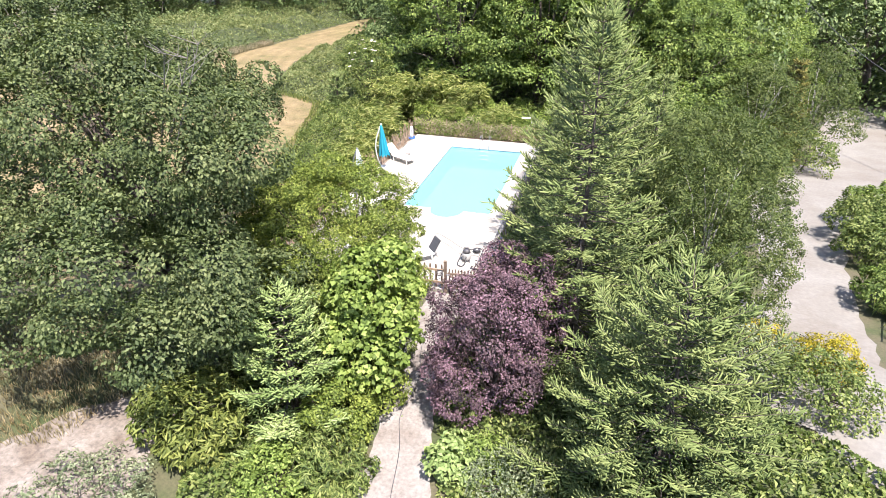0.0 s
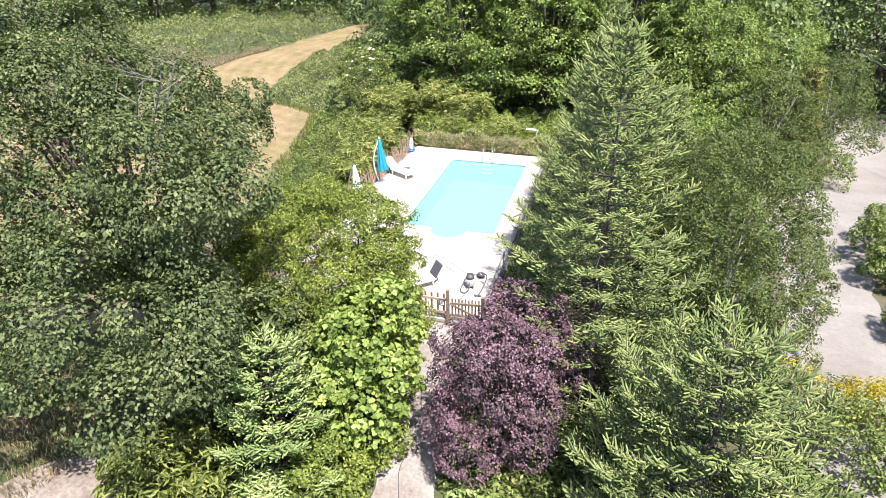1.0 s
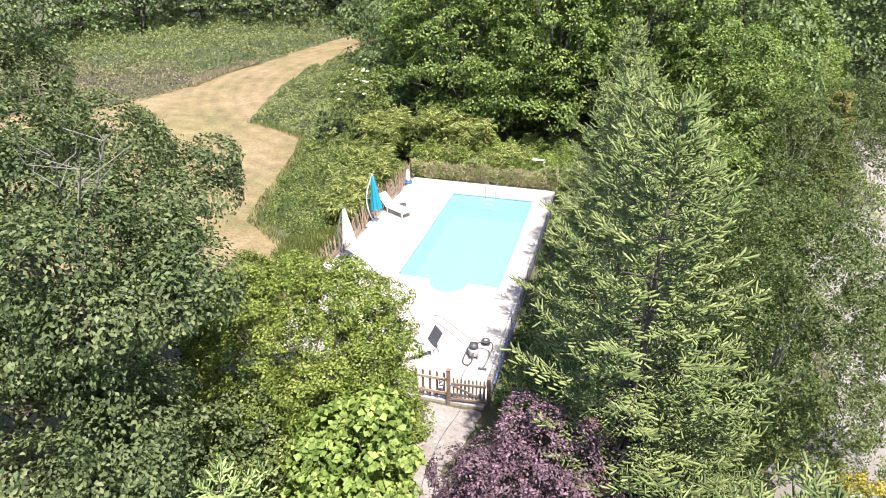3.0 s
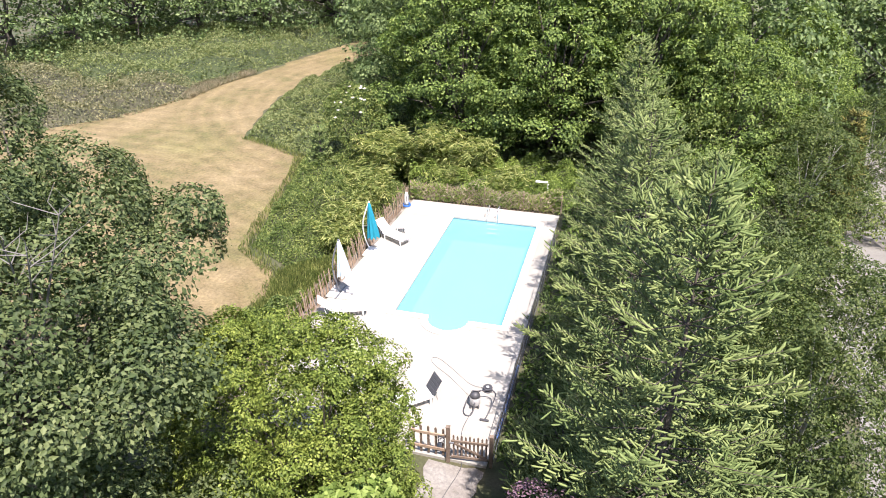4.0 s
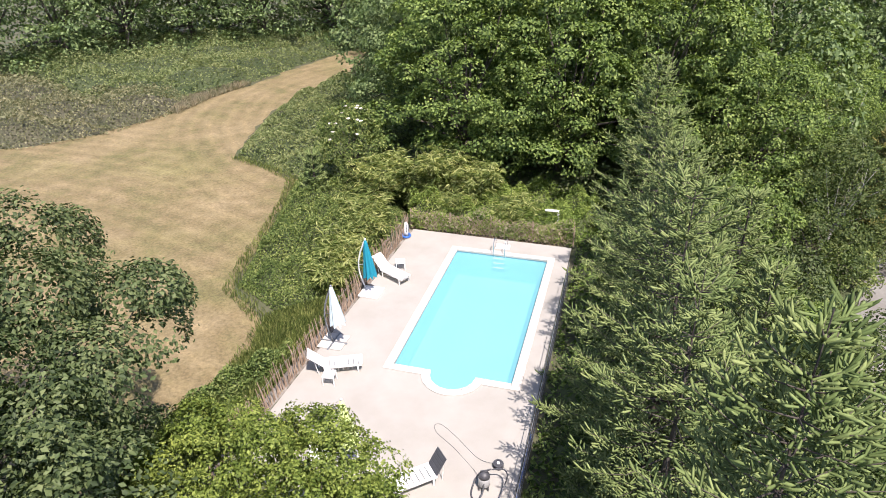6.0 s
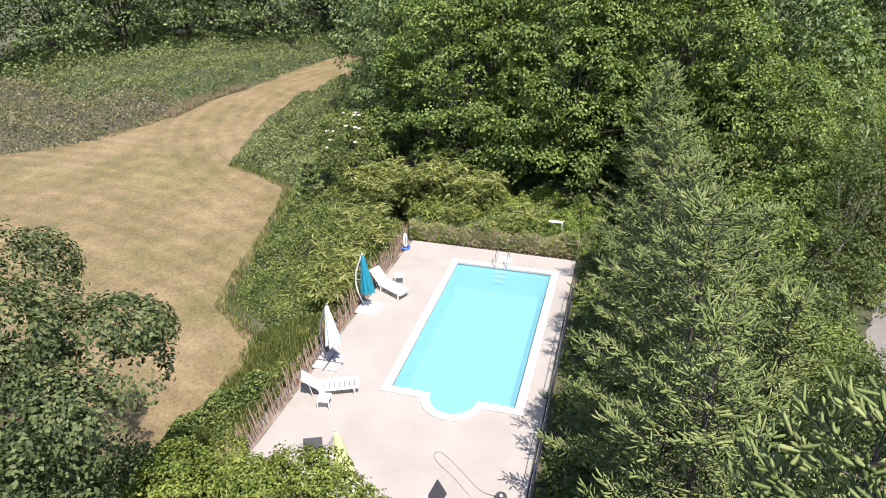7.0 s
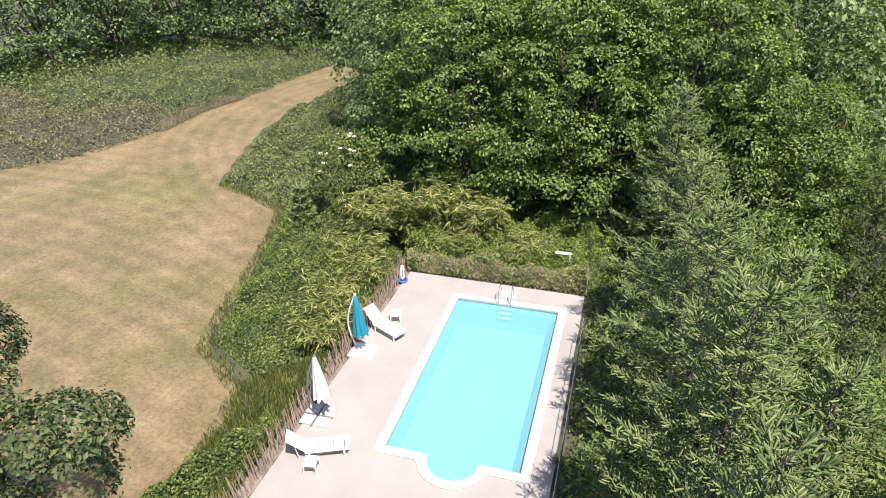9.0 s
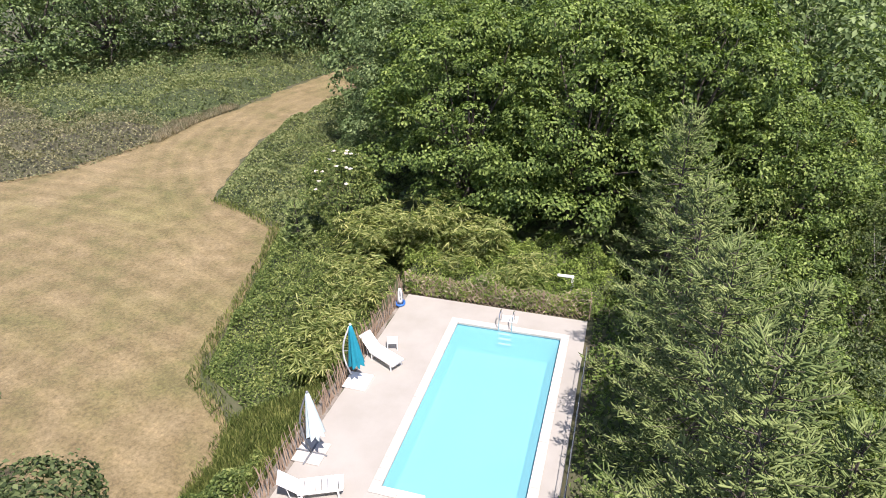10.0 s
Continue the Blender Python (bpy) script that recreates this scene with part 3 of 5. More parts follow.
spruces()
broadleaf("oak_tree", "big old oak with a broad dark green crown", -4.2, -12.6, [(-0.8, 0.1, 6.5, 3.9, 3.5, 3.4), (3.3, -1.4, 7.3, 1.7, 2.0, 1.8), (1.5, 3.6, 7.2, 1.0, 1.1, 0.8), (-1.3, 4.1, 8.0, 1.2, 1.3, 0.9), (-4.2, 2.8, 9.6, 2.0, 1.9, 2.2), (-4.8, 0.1, 6.9, 3.4, 3.4, 3.8), (2.8, -4.2, 5.1, 2.4, 2.0, 1.6), (4.0, -1.6, 3.1, 1.7, 2.0, 1.4), (-0.8, -3.4, 4.3, 3.4, 2.4, 2.2), (0.6, 2.8, 3.8, 2.2, 1.4, 1.4), (2.4, 3.6, 8.2, 0.4, 0.4, 0.3), (1.2, 4.2, 8.4, 0.4, 0.4, 0.3)], M_OAK, 41, 360, 500, 1.05, 0.108, 0.32, 3.0, limb_count=36, flat=0.72, gap=1.13, inner=0.04, up=0.6)
broadleaf("hornbeam_tree", "small yellow-green leafy tree by the path", 1.7, -10.6, [(0, 0.2, 3.9, 2.2, 2.0, 2.1), (0.8, 0.7, 3.6, 0.9, 1.0, 1.2), (-1.8, 0.5, 3.6, 1.9, 1.8, 2.0), (0.7, -1.2, 2.6, 2.0, 1.6, 2.2), (-1.2, -1.2, 2.8, 1.8, 1.5, 2.2)], M_LIME, 42, 260, 330, 0.55, 0.075, 0.12, 1.5, gap=1.05, inner=0.05)
broadleaf("sycamore_tree", "young sycamore with large bright green leaves", 4.0, -13.7, [(0.1, 0, 3.7, 1.05, 1.1, 1.1), (0.6, -0.6, 2.9, 0.8, 0.8, 1.0), (-0.6, 0.2, 3.0, 0.8, 0.8, 1.0), (0.3, -1.1, 2.0, 0.7, 0.7, 0.9), (-0.3, -0.8, 2.4, 0.7, 0.7, 0.8), (0.4, 0.4, 4.3, 0.6, 0.6, 0.6)], M_MAPLE, 43, 90, 75, 0.42, 0.15, 0.09, 1.2, aspect=0.95)
broadleaf("smoke_bush", "round purple-leaved smoke bush beside the path", 7.45, -13.8, [(0, 0, 2.4, 1.55, 1.6, 1.9), (0.2, -0.3, 3.5, 1.15, 1.2, 1.3), (-0.3, 0.0, 1.6, 1.3, 1.4, 1.4), (0.6, 0.9, 3.3, 1.25, 1.0, 1.6)], M_PURPLE, 44, 150, 265, 0.46, 0.07, 0.1, 0.7, category="bush", gap=1.1, flat=1.0, inner=0.05)
broadleaf("birch_tree", "dense small-leaved birch beside the drive", 13.6, -5.7, [(0, 0, 4.0, 2.4, 2.6, 3.0), (0.6, -0.7, 3.0, 2.1, 2.2, 2.4), (-0.4, 0.4, 5.4, 1.6, 1.6, 1.8), (0.6, -1.4, 1.8, 2.0, 1.6, 1.6)], M_BIRCH, 45, 420, 170, 0.5, 0.075, 0.12, 1.2, M_PALEBARK, limb_count=14)

# the wood behind the pool: three kinds of oak, repeated
def wood():
    kinds = []
    far = [(0, 0, 7.0, 4.6, 4.6, 4.8), (-1.8, -2.6, 3.8, 2.8, 2.4, 3.6), (2.6, -1.6, 3.8, 2.8, 2.6, 3.8), (0.2, -1.6, 1.8, 4.4, 3.4, 2.4)]
    for i, (lobes, mat) in enumerate([
        ([(0, 0, 7.0, 4.4, 4.4, 4.6), (2.2, -1.6, 4.6, 2.8, 2.8, 3.4), (-2.4, -1.2, 5.4, 2.8, 2.6, 3.6), (0.4, -2.6, 3.4, 3.0, 2.2, 2.6)], M_WOOD),
        ([(0, 0, 6.5, 4.0, 4.0, 5.0), (1.8, -2.2, 4.0, 2.6, 2.4, 3.0), (-2.0, -1.8, 3.8, 2.8, 2.4, 3.0)], M_WOOD),
        ([(0, 0, 7.5, 4.6, 4.6, 4.6), (-1.8, -2.6, 4.4, 2.8, 2.4, 3.6), (2.6, -1.0, 4.6, 2.6, 2.6, 3.8)], M_DARKWOOD),
        (far, M_DARKWOOD)]):
        kinds.append((lobes, mat))
    spots = [(-2.4, 20.0, 1.0, 0), (3.6, 20.5, 1.05, 1), (9.0, 23.5, 1.05, 0), (-5.4, 24.5, 0.95, 2), (0.2, 27.0, 1.2, 3), (6.5, 29.0, 1.2, 3), (13.0, 29.5, 1.15, 3), (14.5, 22.0, 0.85, 0),
             (-8.4, 32.5, 1.0, 3), (-5.0, 35.0, 1.2, 3), (2.5, 37.0, 1.3, 3), (10.0, 38.0, 1.3, 3), (16.0, 37.5, 1.2, 3), (-11.0, 42.0, 1.1, 3), (-14.0, 52.0, 1.1, 3), (-8.0, 46.0, 1.3, 3),
             (19.0, 51.0, 1.3, 3), (20.0, 37.0, 1.0, 0), (27.5, 50.0, 1.3, 3), (33.5, 47.0, 1.3, 3), (37.0, 60.0, 1.5, 3), (-23.0, 62.5, 1.2, 3), (-30.0, 61.0, 1.1, 3), (-37.0, 58.0, 1.2, 3), (-45.0, 53.5, 1.15, 3), (-49.5, 47.5, 1.2, 3), (-51.5, 41.0, 1.2, 3), (-56.0, 35.5, 1.2, 3),
             (-34.0, 67.0, 1.4, 3), (-47.0, 64.0, 1.4, 3), (-60.0, 56.0, 1.4, 3), (-22.0, 72.0, 1.4, 3), (-12.0, 60.0, 1.3, 3), (0, 52, 1.4, 3), (12, 52, 1.4, 3), (31.0, 58.0, 1.3, 3),
             (38.0, 52.0, 1.2, 3), (42.0, 42.0, 1.2, 3), (44.0, 33.0, 1.1, 3), (48, 60, 1.4, 3), (-27.0, 66.0, 1.1, 3), (-40.5, 61.0, 1.1, 3), (-53.5, 53.5, 1.1, 3), (-63.0, 30.0, 1.2, 3)]
    first = {}
    rng = np.random.default_rng(5)
    for x, y, s, k in spots:
        m = Matrix.Translation((x, y, ground_z(x, y))) @ pose(0, 0, 0, 0, 0, float(rng.uniform(-50, 50))) @ Matrix.Scale(s, 4)
        if k not in first:
            lobes, mat = kinds[k]
            first[k] = broadleaf("oak_tree", "leafy green oak in the wood behind the pool", x, y, lobes, mat, 60 + k, 170 if k < 3 else 120, 230 if k < 3 else 75, 1.2 if k < 3 else 1.35, 0.185 if k < 3 else 0.25, 0.3, 2.5, group="wood", limb_count=24 if k < 3 else 8, gap=1.1, inner=0.05, flat=0.6)
            first[k].matrix_world = m
        else:
            copy_thing(first[k], m)


wood()


# ---- thickets, brambles, grass ----
def inside_poly(px, py, poly):
    hit = np.zeros(len(px), bool)
    m = len(poly)
    for i in range(m):
        (x0, y0), (x1, y1) = poly[i], poly[(i + 1) % m]
        cond = ((y0 > py) != (y1 > py)) & (px < (x1 - x0) * (py - y0) / (y1 - y0 + 1e-12) + x0)
        hit ^= cond
    return hit


def edge_distance(px, py, poly):
    best = np.full(len(px), 1e9)
    m = len(poly)
    for i in range(m):
        a, b = np.array(poly[i]), np.array(poly[(i + 1) % m])
        ab = b - a
        t = np.clip(((px - a[0]) * ab[0] + (py - a[1]) * ab[1]) / (ab @ ab), 0, 1)
        best = np.minimum(best, np.hypot(px - a[0] - t * ab[0], py - a[1] - t * ab[1]))
    return best


def lumps(x, y, seed):
    s = seed * 1.7
    return 0.5 + 0.22 * np.sin(x * 0.45 + s) * np.cos(y * 0.38 + 2 * s) + 0.2 * np.sin(x * 1.1 + s) * np.cos(y * 0.9 - s) + 0.17 * np.sin(x * 2.3 - y * 1.7 + s) + 0.13 * np.cos(x * 3.9 + y * 3.1 + 2 * s)


def mounds(x, y, seed, size):
    """Rounded heaps of uneven size, close together."""
    rng = np.random.default_rng(seed)
    best = np.full(np.shape(x), 0.15)
    step = size * 1.5
    gx, gy = np.floor(np.asarray(x) / step), np.floor(np.asarray(y) / step)
    table = rng.random((97, 3))
    for i in (-1, 0, 1):
        for j in (-1, 0, 1):
            cell = ((gx + i) * 7 + (gy + j) * 31).astype(int) % 97
            cx, cy = (gx + i + table[cell, 0]) * step, (gy + j + table[cell, 1]) * step
            big = 0.65 + 0.35 * table[cell, 2]
            q = 1 - ((x - cx) ** 2 + (y - cy) ** 2) / (size * big * 1.25) ** 2
            best = np.maximum(best, big * np.sqrt(np.clip(q, 0, 1)))
    return best * 0.95 + 0.12 * lumps(x, y, seed)


def thicket(name, label, category, poly, tall, n, leaf, mat, seed, aspect=0.6, soft=0.8, upright=0.7, under=True, grassy=False, below=None, mound=0.0):
    """Low growth over an area: a lumpy mound with leaves or blades all over it."""
    rng = np.random.default_rng(seed)
    poly = [tuple(p) for p in poly]
    lo, hi = np.min(poly, 0), np.max(poly, 0)
    px = rng.uniform(lo[0], hi[0], n * 4)
    py = rng.uniform(lo[1], hi[1], n * 4)
    ok = inside_poly(px, py, poly)
    px, py = px[ok][:n], py[ok][:n]
    k = len(px)
    fall = smooth01(edge_distance(px, py, poly) / soft + 0.15)
    form = (lambda x, y: mounds(x, y, seed, mound)) if mound else (lambda x, y: lumps(x, y, seed))
    h = tall * form(px, py) * fall
    base = height(px, py)
    pos = np.stack([px, py, base + h * (0.72 + 0.38 * rng.random(k)) + 0.03], 1)
    if grassy:
        along = unit(rng.normal(size=(k, 3)) * 0.35 + np.array([0, 0, 1.0]))
        ln = leaf * (0.6 + 0.8 * rng.random(k))
        pos[:, 2] = base + ln * 0.45 + h * 0.3
        nrm = unit(rng.normal(size=(k, 3)) * np.array([1, 1, 0.15]))
        v, f = leaf_quads(pos, nrm, along, ln, ln * aspect, 0.1)
    else:
        nrm = unit(rng.normal(size=(k, 3)) * 0.6 + np.array([0, 0, upright]))
        ln = leaf * (0.6 + 0.8 * rng.random(k))
        v, f = leaf_quads(pos, nrm, rng.normal(size=(k, 3)), ln, ln * aspect)
    ob = tagged(mesh_object(name, v, f, mat), label, category, kind="stuff")
    if under:
        g = 0.5 if (hi - lo).max() < 20 else 1.0
        ax, ay = np.arange(lo[0] - g, hi[0] + g, g), np.arange(lo[1] - g, hi[1] + g, g)
        X, Y = np.meshgrid(ax, ay, indexing="ij")
        fx, fy = X.ravel(), Y.ravel()
        d = edge_distance(fx, fy, poly) * np.where(inside_poly(fx, fy, poly), 1, -1)
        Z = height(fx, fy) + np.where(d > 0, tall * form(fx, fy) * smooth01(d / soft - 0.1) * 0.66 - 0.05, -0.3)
        i = np.arange(X.size).reshape(X.shape)
        fc = np.stack([i[:-1, :-1], i[1:, :-1], i[1:, 1:], i[:-1, 1:]], -1).reshape(-1, 4)
        fc = fc[(d[fc] > -g * 1.5).all(1)]
        # Filler mound closes gaps between leaves; its dark colour stands for shade among stems.
        mesh_object("mound", np.stack([fx, fy, Z], 1), fc, below or M_UNDERSHADE, ob, "filler mound under the leaves, coloured like shaded stems and earth", smooth=True)
    return ob


# Darker than the leaves: shade among the stems is put into these mound colours.
M_UNDERSHADE = surface("undergrowth", [(0.35, (0.06, 0.08, 0.025)), (0.65, (0.11, 0.13, 0.05))], 1.5, 14, 0.95, bump=0.6)

M_BRAMBLEBED = surface("bramble_bed", [(0.35, (0.05, 0.075, 0.022)), (0.65, (0.085, 0.105, 0.04))], 0.9, 10, 0.95, bump=1.0, grain=0.6)
M_DRYBED = surface("dry_bramble_bed", [(0.35, (0.075, 0.078, 0.04)), (0.65, (0.11, 0.1, 0.058))], 0.9, 10, 0.95, bump=1.0, grain=0.6)
thicket("bramble_bank", "dense low bank of green brambles beside the meadow", "brambles", [(-12.0, 15.6), (-14.6, 17.0), (-17.6, 18.1), (-18.8, 21.2), (-20.8, 28.0), (-21.6, 34), (-21.2, 43.0), (-19.3, 52), (-17.8, 60), (-13, 58), (-10, 40), (-7.0, 27), (-7.0, 16.5)], 1.15, 65000, 0.145, M_BRAMBLE, 71, 0.7, 1.6, below=M_BRAMBLEBED, mound=1.6)
thicket("bramble_bank", "tall green brambles along the far side of the meadow", "brambles", [(-36.0, 26.0), (-30.5, 30.8), (-29.5, 32.0), (-28.4, 38.6), (-27.6, 47.0), (-25.2, 60.0), (-22, 66), (-40, 64), (-62, 50), (-62, 34), (-48, 30)], 2.8, 45000, 0.2, M_BRAMBLE, 72, 0.65, 2.4, below=M_BRAMBLEBED, mound=3.2)
thicket("bramble_bank", "grey-brown brambles and dry stems beside the mown meadow", "brambles", [(-62, 8.3), (-44, 10.8), (-33.1, 15.9), (-29.9, 20.4), (-29.0, 26.5), (-29.6, 31.0), (-36.0, 30.0), (-48, 34.0), (-62, 38)], 2.1, 45000, 0.17, M_DRYBRAMBLE, 84, 0.65, 2.2, below=M_DRYBED, mound=3.0)
thicket("dry_grass", "pale dry grass at the foot of the brambles", "grass", [(-29.4, 27.0), (-28.6, 27.0), (-29.0, 32.5), (-28.2, 38.0), (-29.4, 38.0), (-31.0, 32.0)], 0.2, 3500, 0.5, M_STRAW, 85, 0.06, 0.5, under=False, grassy=True)
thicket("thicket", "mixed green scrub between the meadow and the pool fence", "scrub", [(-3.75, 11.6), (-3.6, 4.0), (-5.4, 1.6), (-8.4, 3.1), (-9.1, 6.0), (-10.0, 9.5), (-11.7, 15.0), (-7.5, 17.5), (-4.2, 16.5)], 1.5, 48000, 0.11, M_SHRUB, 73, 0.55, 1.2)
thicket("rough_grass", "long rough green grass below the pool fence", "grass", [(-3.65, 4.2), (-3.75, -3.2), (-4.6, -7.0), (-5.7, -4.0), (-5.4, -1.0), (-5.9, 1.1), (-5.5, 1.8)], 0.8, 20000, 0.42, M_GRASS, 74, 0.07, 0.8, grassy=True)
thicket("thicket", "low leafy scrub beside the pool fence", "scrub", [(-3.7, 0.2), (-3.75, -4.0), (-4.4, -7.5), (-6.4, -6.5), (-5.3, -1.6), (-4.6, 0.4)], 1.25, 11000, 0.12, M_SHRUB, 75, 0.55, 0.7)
thicket("hedge_growth", "creeping green growth behind the lattice fence", "hedge", [(-3.4, 11.5), (5.7, 11.35), (7.0, 15.5), (3.0, 17.5), (-4.5, 16.5)], 2.3, 30000, 0.12, M_CLIMBER, 76, 0.5, 0.5)
thicket("meadow_edge_grass", "uneven green grass along the edge of the mown meadow", "grass", [(-5.0, -2.5), (-5.6, 1.2), (-8.3, 3.2), (-9.0, 5.6), (-9.6, 8.8), (-10.8, 12.8), (-11.8, 15.6), (-14.5, 17.1), (-17.6, 18.2), (-17.9, 17.7), (-14.8, 16.5), (-12.3, 15.1), (-11.3, 12.4), (-10.2, 8.4), (-9.6, 5.4), (-8.8, 2.5), (-6.1, 0.6), (-5.7, -2.5)], 0.2, 9000, 0.3, M_GRASS, 77, 0.07, 0.5, under=False, grassy=True)
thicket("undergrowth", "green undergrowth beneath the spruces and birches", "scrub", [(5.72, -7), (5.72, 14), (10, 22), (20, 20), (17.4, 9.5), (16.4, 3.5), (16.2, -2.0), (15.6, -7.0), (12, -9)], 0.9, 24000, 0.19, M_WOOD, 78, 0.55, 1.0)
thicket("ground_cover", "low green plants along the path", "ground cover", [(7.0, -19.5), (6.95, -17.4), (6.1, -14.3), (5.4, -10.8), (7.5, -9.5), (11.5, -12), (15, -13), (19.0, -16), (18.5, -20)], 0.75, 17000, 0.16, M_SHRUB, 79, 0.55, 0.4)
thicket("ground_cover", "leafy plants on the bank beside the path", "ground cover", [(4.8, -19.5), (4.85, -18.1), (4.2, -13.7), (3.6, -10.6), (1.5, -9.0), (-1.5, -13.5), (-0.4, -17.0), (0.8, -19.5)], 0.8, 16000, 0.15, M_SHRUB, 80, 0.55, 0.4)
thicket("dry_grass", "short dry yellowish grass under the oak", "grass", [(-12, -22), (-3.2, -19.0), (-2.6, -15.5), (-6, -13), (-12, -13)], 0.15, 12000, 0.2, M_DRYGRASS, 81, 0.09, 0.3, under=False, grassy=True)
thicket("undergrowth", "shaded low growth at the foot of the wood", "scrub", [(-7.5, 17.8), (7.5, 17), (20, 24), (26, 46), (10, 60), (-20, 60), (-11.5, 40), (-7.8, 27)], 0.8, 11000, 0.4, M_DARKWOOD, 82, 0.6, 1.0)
thicket("verge_grass", "grass verge on the far side of the drive", "grass", [(19.8, -14), (19.9, -5), (20.9, 1), (23.3, 8), (28.3, 18), (32, 30), (50, 30), (50, -14)], 0.4, 16000, 0.4, M_GRASS, 83, 0.09, 0.6, grassy=True)


def bush(label, x, y, r, h, mat, seed, n=60, per=60, leaf=0.11, aspect=0.55, name="shrub", cr=0.36, category="bush", **kw):
    return broadleaf(name, label, x, y, [(0, 0, h * 0.55, r, r, h * 0.45), (r * 0.4, -r * 0.3, h * 0.42, r * 0.7, r * 0.7, h * 0.4)], mat, seed, max(n // 2, 20), per * 2, cr * 1.2, leaf, 0.06, h * 0.3, limb_count=10, aspect=aspect, category=category, **kw)


# beds near the path
bush("broad rhododendron with long drooping leaves", -0.1, -17.5, 1.15, 1.9, M_RHODO, 101, 95, 40, 0.24, 0.26, "rhododendron", droop=0.5)
bush("fresh green leafy shrub beside the path", 2.9, -18.4, 0.9, 1.1, M_MAPLE, 102, 60, 60, 0.1)
bush("narrow-leaved green shrub beside the path", 4.1, -17.6, 0.75, 1.3, M_SHRUB, 103, 60, 50, 0.2, 0.2)
bush("low grey-green shrub with pale flecks", -1.1, -20.5, 1.5, 0.6, M_GREY, 104, 90, 60, 0.08)
bush("tuft of fine green foliage", -1.5, -16.6, 0.65, 0.9, M_SHRUB, 105, 50, 60, 0.12, 0.15)
bush("dense shrub on the bank above the path", 3.3, -12.2, 0.9, 2.0, M_SHRUB, 106, 80, 60, 0.1)
bush("leafy shrub below the young sycamore", 4.0, -14.5, 0.85, 2.3, M_LIME, 117, 100, 60, 0.09)
bush("leafy shrub between the fir and the oak", 1.2, -13.2, 1.2, 3.4, M_SHRUB, 118, 130, 60, 0.09)
bush("yellow-green shrub beside the hornbeam", 0.4, -8.9, 1.5, 3.6, M_LIME, 131, 170, 95, 0.07)
bush("yellow-green shrub beside the gate", 2.3, -8.9, 1.1, 2.9, M_LIME, 132, 120, 95, 0.07)
bush("yellow-green shrub below the hornbeam", 1.6, -12.0, 1.4, 2.8, M_LIME, 133, 150, 90, 0.07)
bush("leafy shrub below the oak", -1.6, -15.6, 1.3, 2.4, M_OAK, 119, 130, 60, 0.1)
bush("dense shrub on the bank above the path", 3.7, -15.9, 0.8, 1.7, M_LIME, 107, 80, 60, 0.1)
bush("yellow-green shrub under the oak", 0.3, -13.4, 1.3, 3.2, M_LIME, 108, 120, 60, 0.11)
bush("blue-green leafy perennial beside the path", 7.3, -16.3, 0.6, 0.8, M_FIR, 109, 40, 50, 0.16)
bush("bright green fern-like plant", 7.9, -16.2, 0.5, 0.9, M_MAPLE, 110, 40, 45, 0.12, 0.35)
bush("grey-green rounded shrub beside the path", 8.5, -16.7, 0.8, 1.0, M_GREY, 111, 60, 60, 0.07)
bush("low green shrub beside the drive", 16.5, -12.3, 1.2, 1.2, M_SHRUB, 112, 80, 60, 0.1)
bush("low green shrub beside the drive", 14.9, -11.0, 1.0, 1.4, M_GREY, 113, 70, 60, 0.08)
bush("broom bush covered in yellow flowers", 17.0, -10.3, 0.75, 1.1, M_YELLOW, 114, 70, 60, 0.09, 0.4, "broom_bush")
bush("broom bush covered in yellow flowers", 15.6, -9.1, 0.5, 1.0, M_YELLOW, 115, 30, 50, 0.09, 0.4, "broom_bush")


def climbers():
    """Dry and green strands hanging over the lattice fence."""
    rng = np.random.default_rng(95)
    n = 9000
    x = rng.uniform(-3.0, 5.5, n)
    z = 1.25 * rng.random(n) ** 0.75 * (0.75 + 0.3 * np.sin(x * 2.1) * np.sin(x * 0.7 + 1))
    pos = np.stack([x, 11.36 + 0.16 * rng.normal(size=n) + 0.12 * z, z + 0.02], 1)
    pos[:, 1] = np.maximum(pos[:, 1], 11.14)
    along = unit(rng.normal(size=(n, 3)) * np.array([1, 0.4, 0.7]) + np.array([0, -0.2, -0.3]))
    nrm = unit(rng.normal(size=(n, 3)) * 0.6 + np.array([0, -0.8, 0.5]))
    ln = 0.2 * (0.5 + 0.9 * rng.random(n))
    for name, sel, mt, label in (("climber", np.arange(n) % 3 > 0, M_CLIMBER, "green climber hanging over the lattice fence"), ("dry_strands", np.arange(n) % 3 == 0, M_STRAW, "dry straw-coloured strands caught in the lattice fence")):
        v, f = leaf_quads(pos[sel], nrm[sel], along[sel], ln[sel], ln[sel] * 0.28)
        tagged(mesh_object(name, v, f, mt), label, "climber", kind="stuff")


climbers()
bush("bare grey twiggy shrub beside the drive", 16.3, -9.0, 0.45, 0.6, M_GREY, 116, 30, 25, 0.07)
# right of the drive
for i, (x, y, r, h) in enumerate([(23.4, 6.6, 1.5, 2.0), (22.3, 3.6, 1.6, 2.3), (24.8, 3.8, 1.9, 2.6), (21.6, 0.8, 1.3, 2.0), (21.0, -4.2, 1.2, 1.7), (22.6, -3.6, 1.4, 1.9), (26.5, 9.0, 1.8, 2.2)]):
    bush("rounded evergreen shrub beside the drive", x, y, r, h, M_SHRUB if i % 2 else M_WOOD, 120 + i, 120, 60, 0.13, cr=0.42, group="drive shrubs")
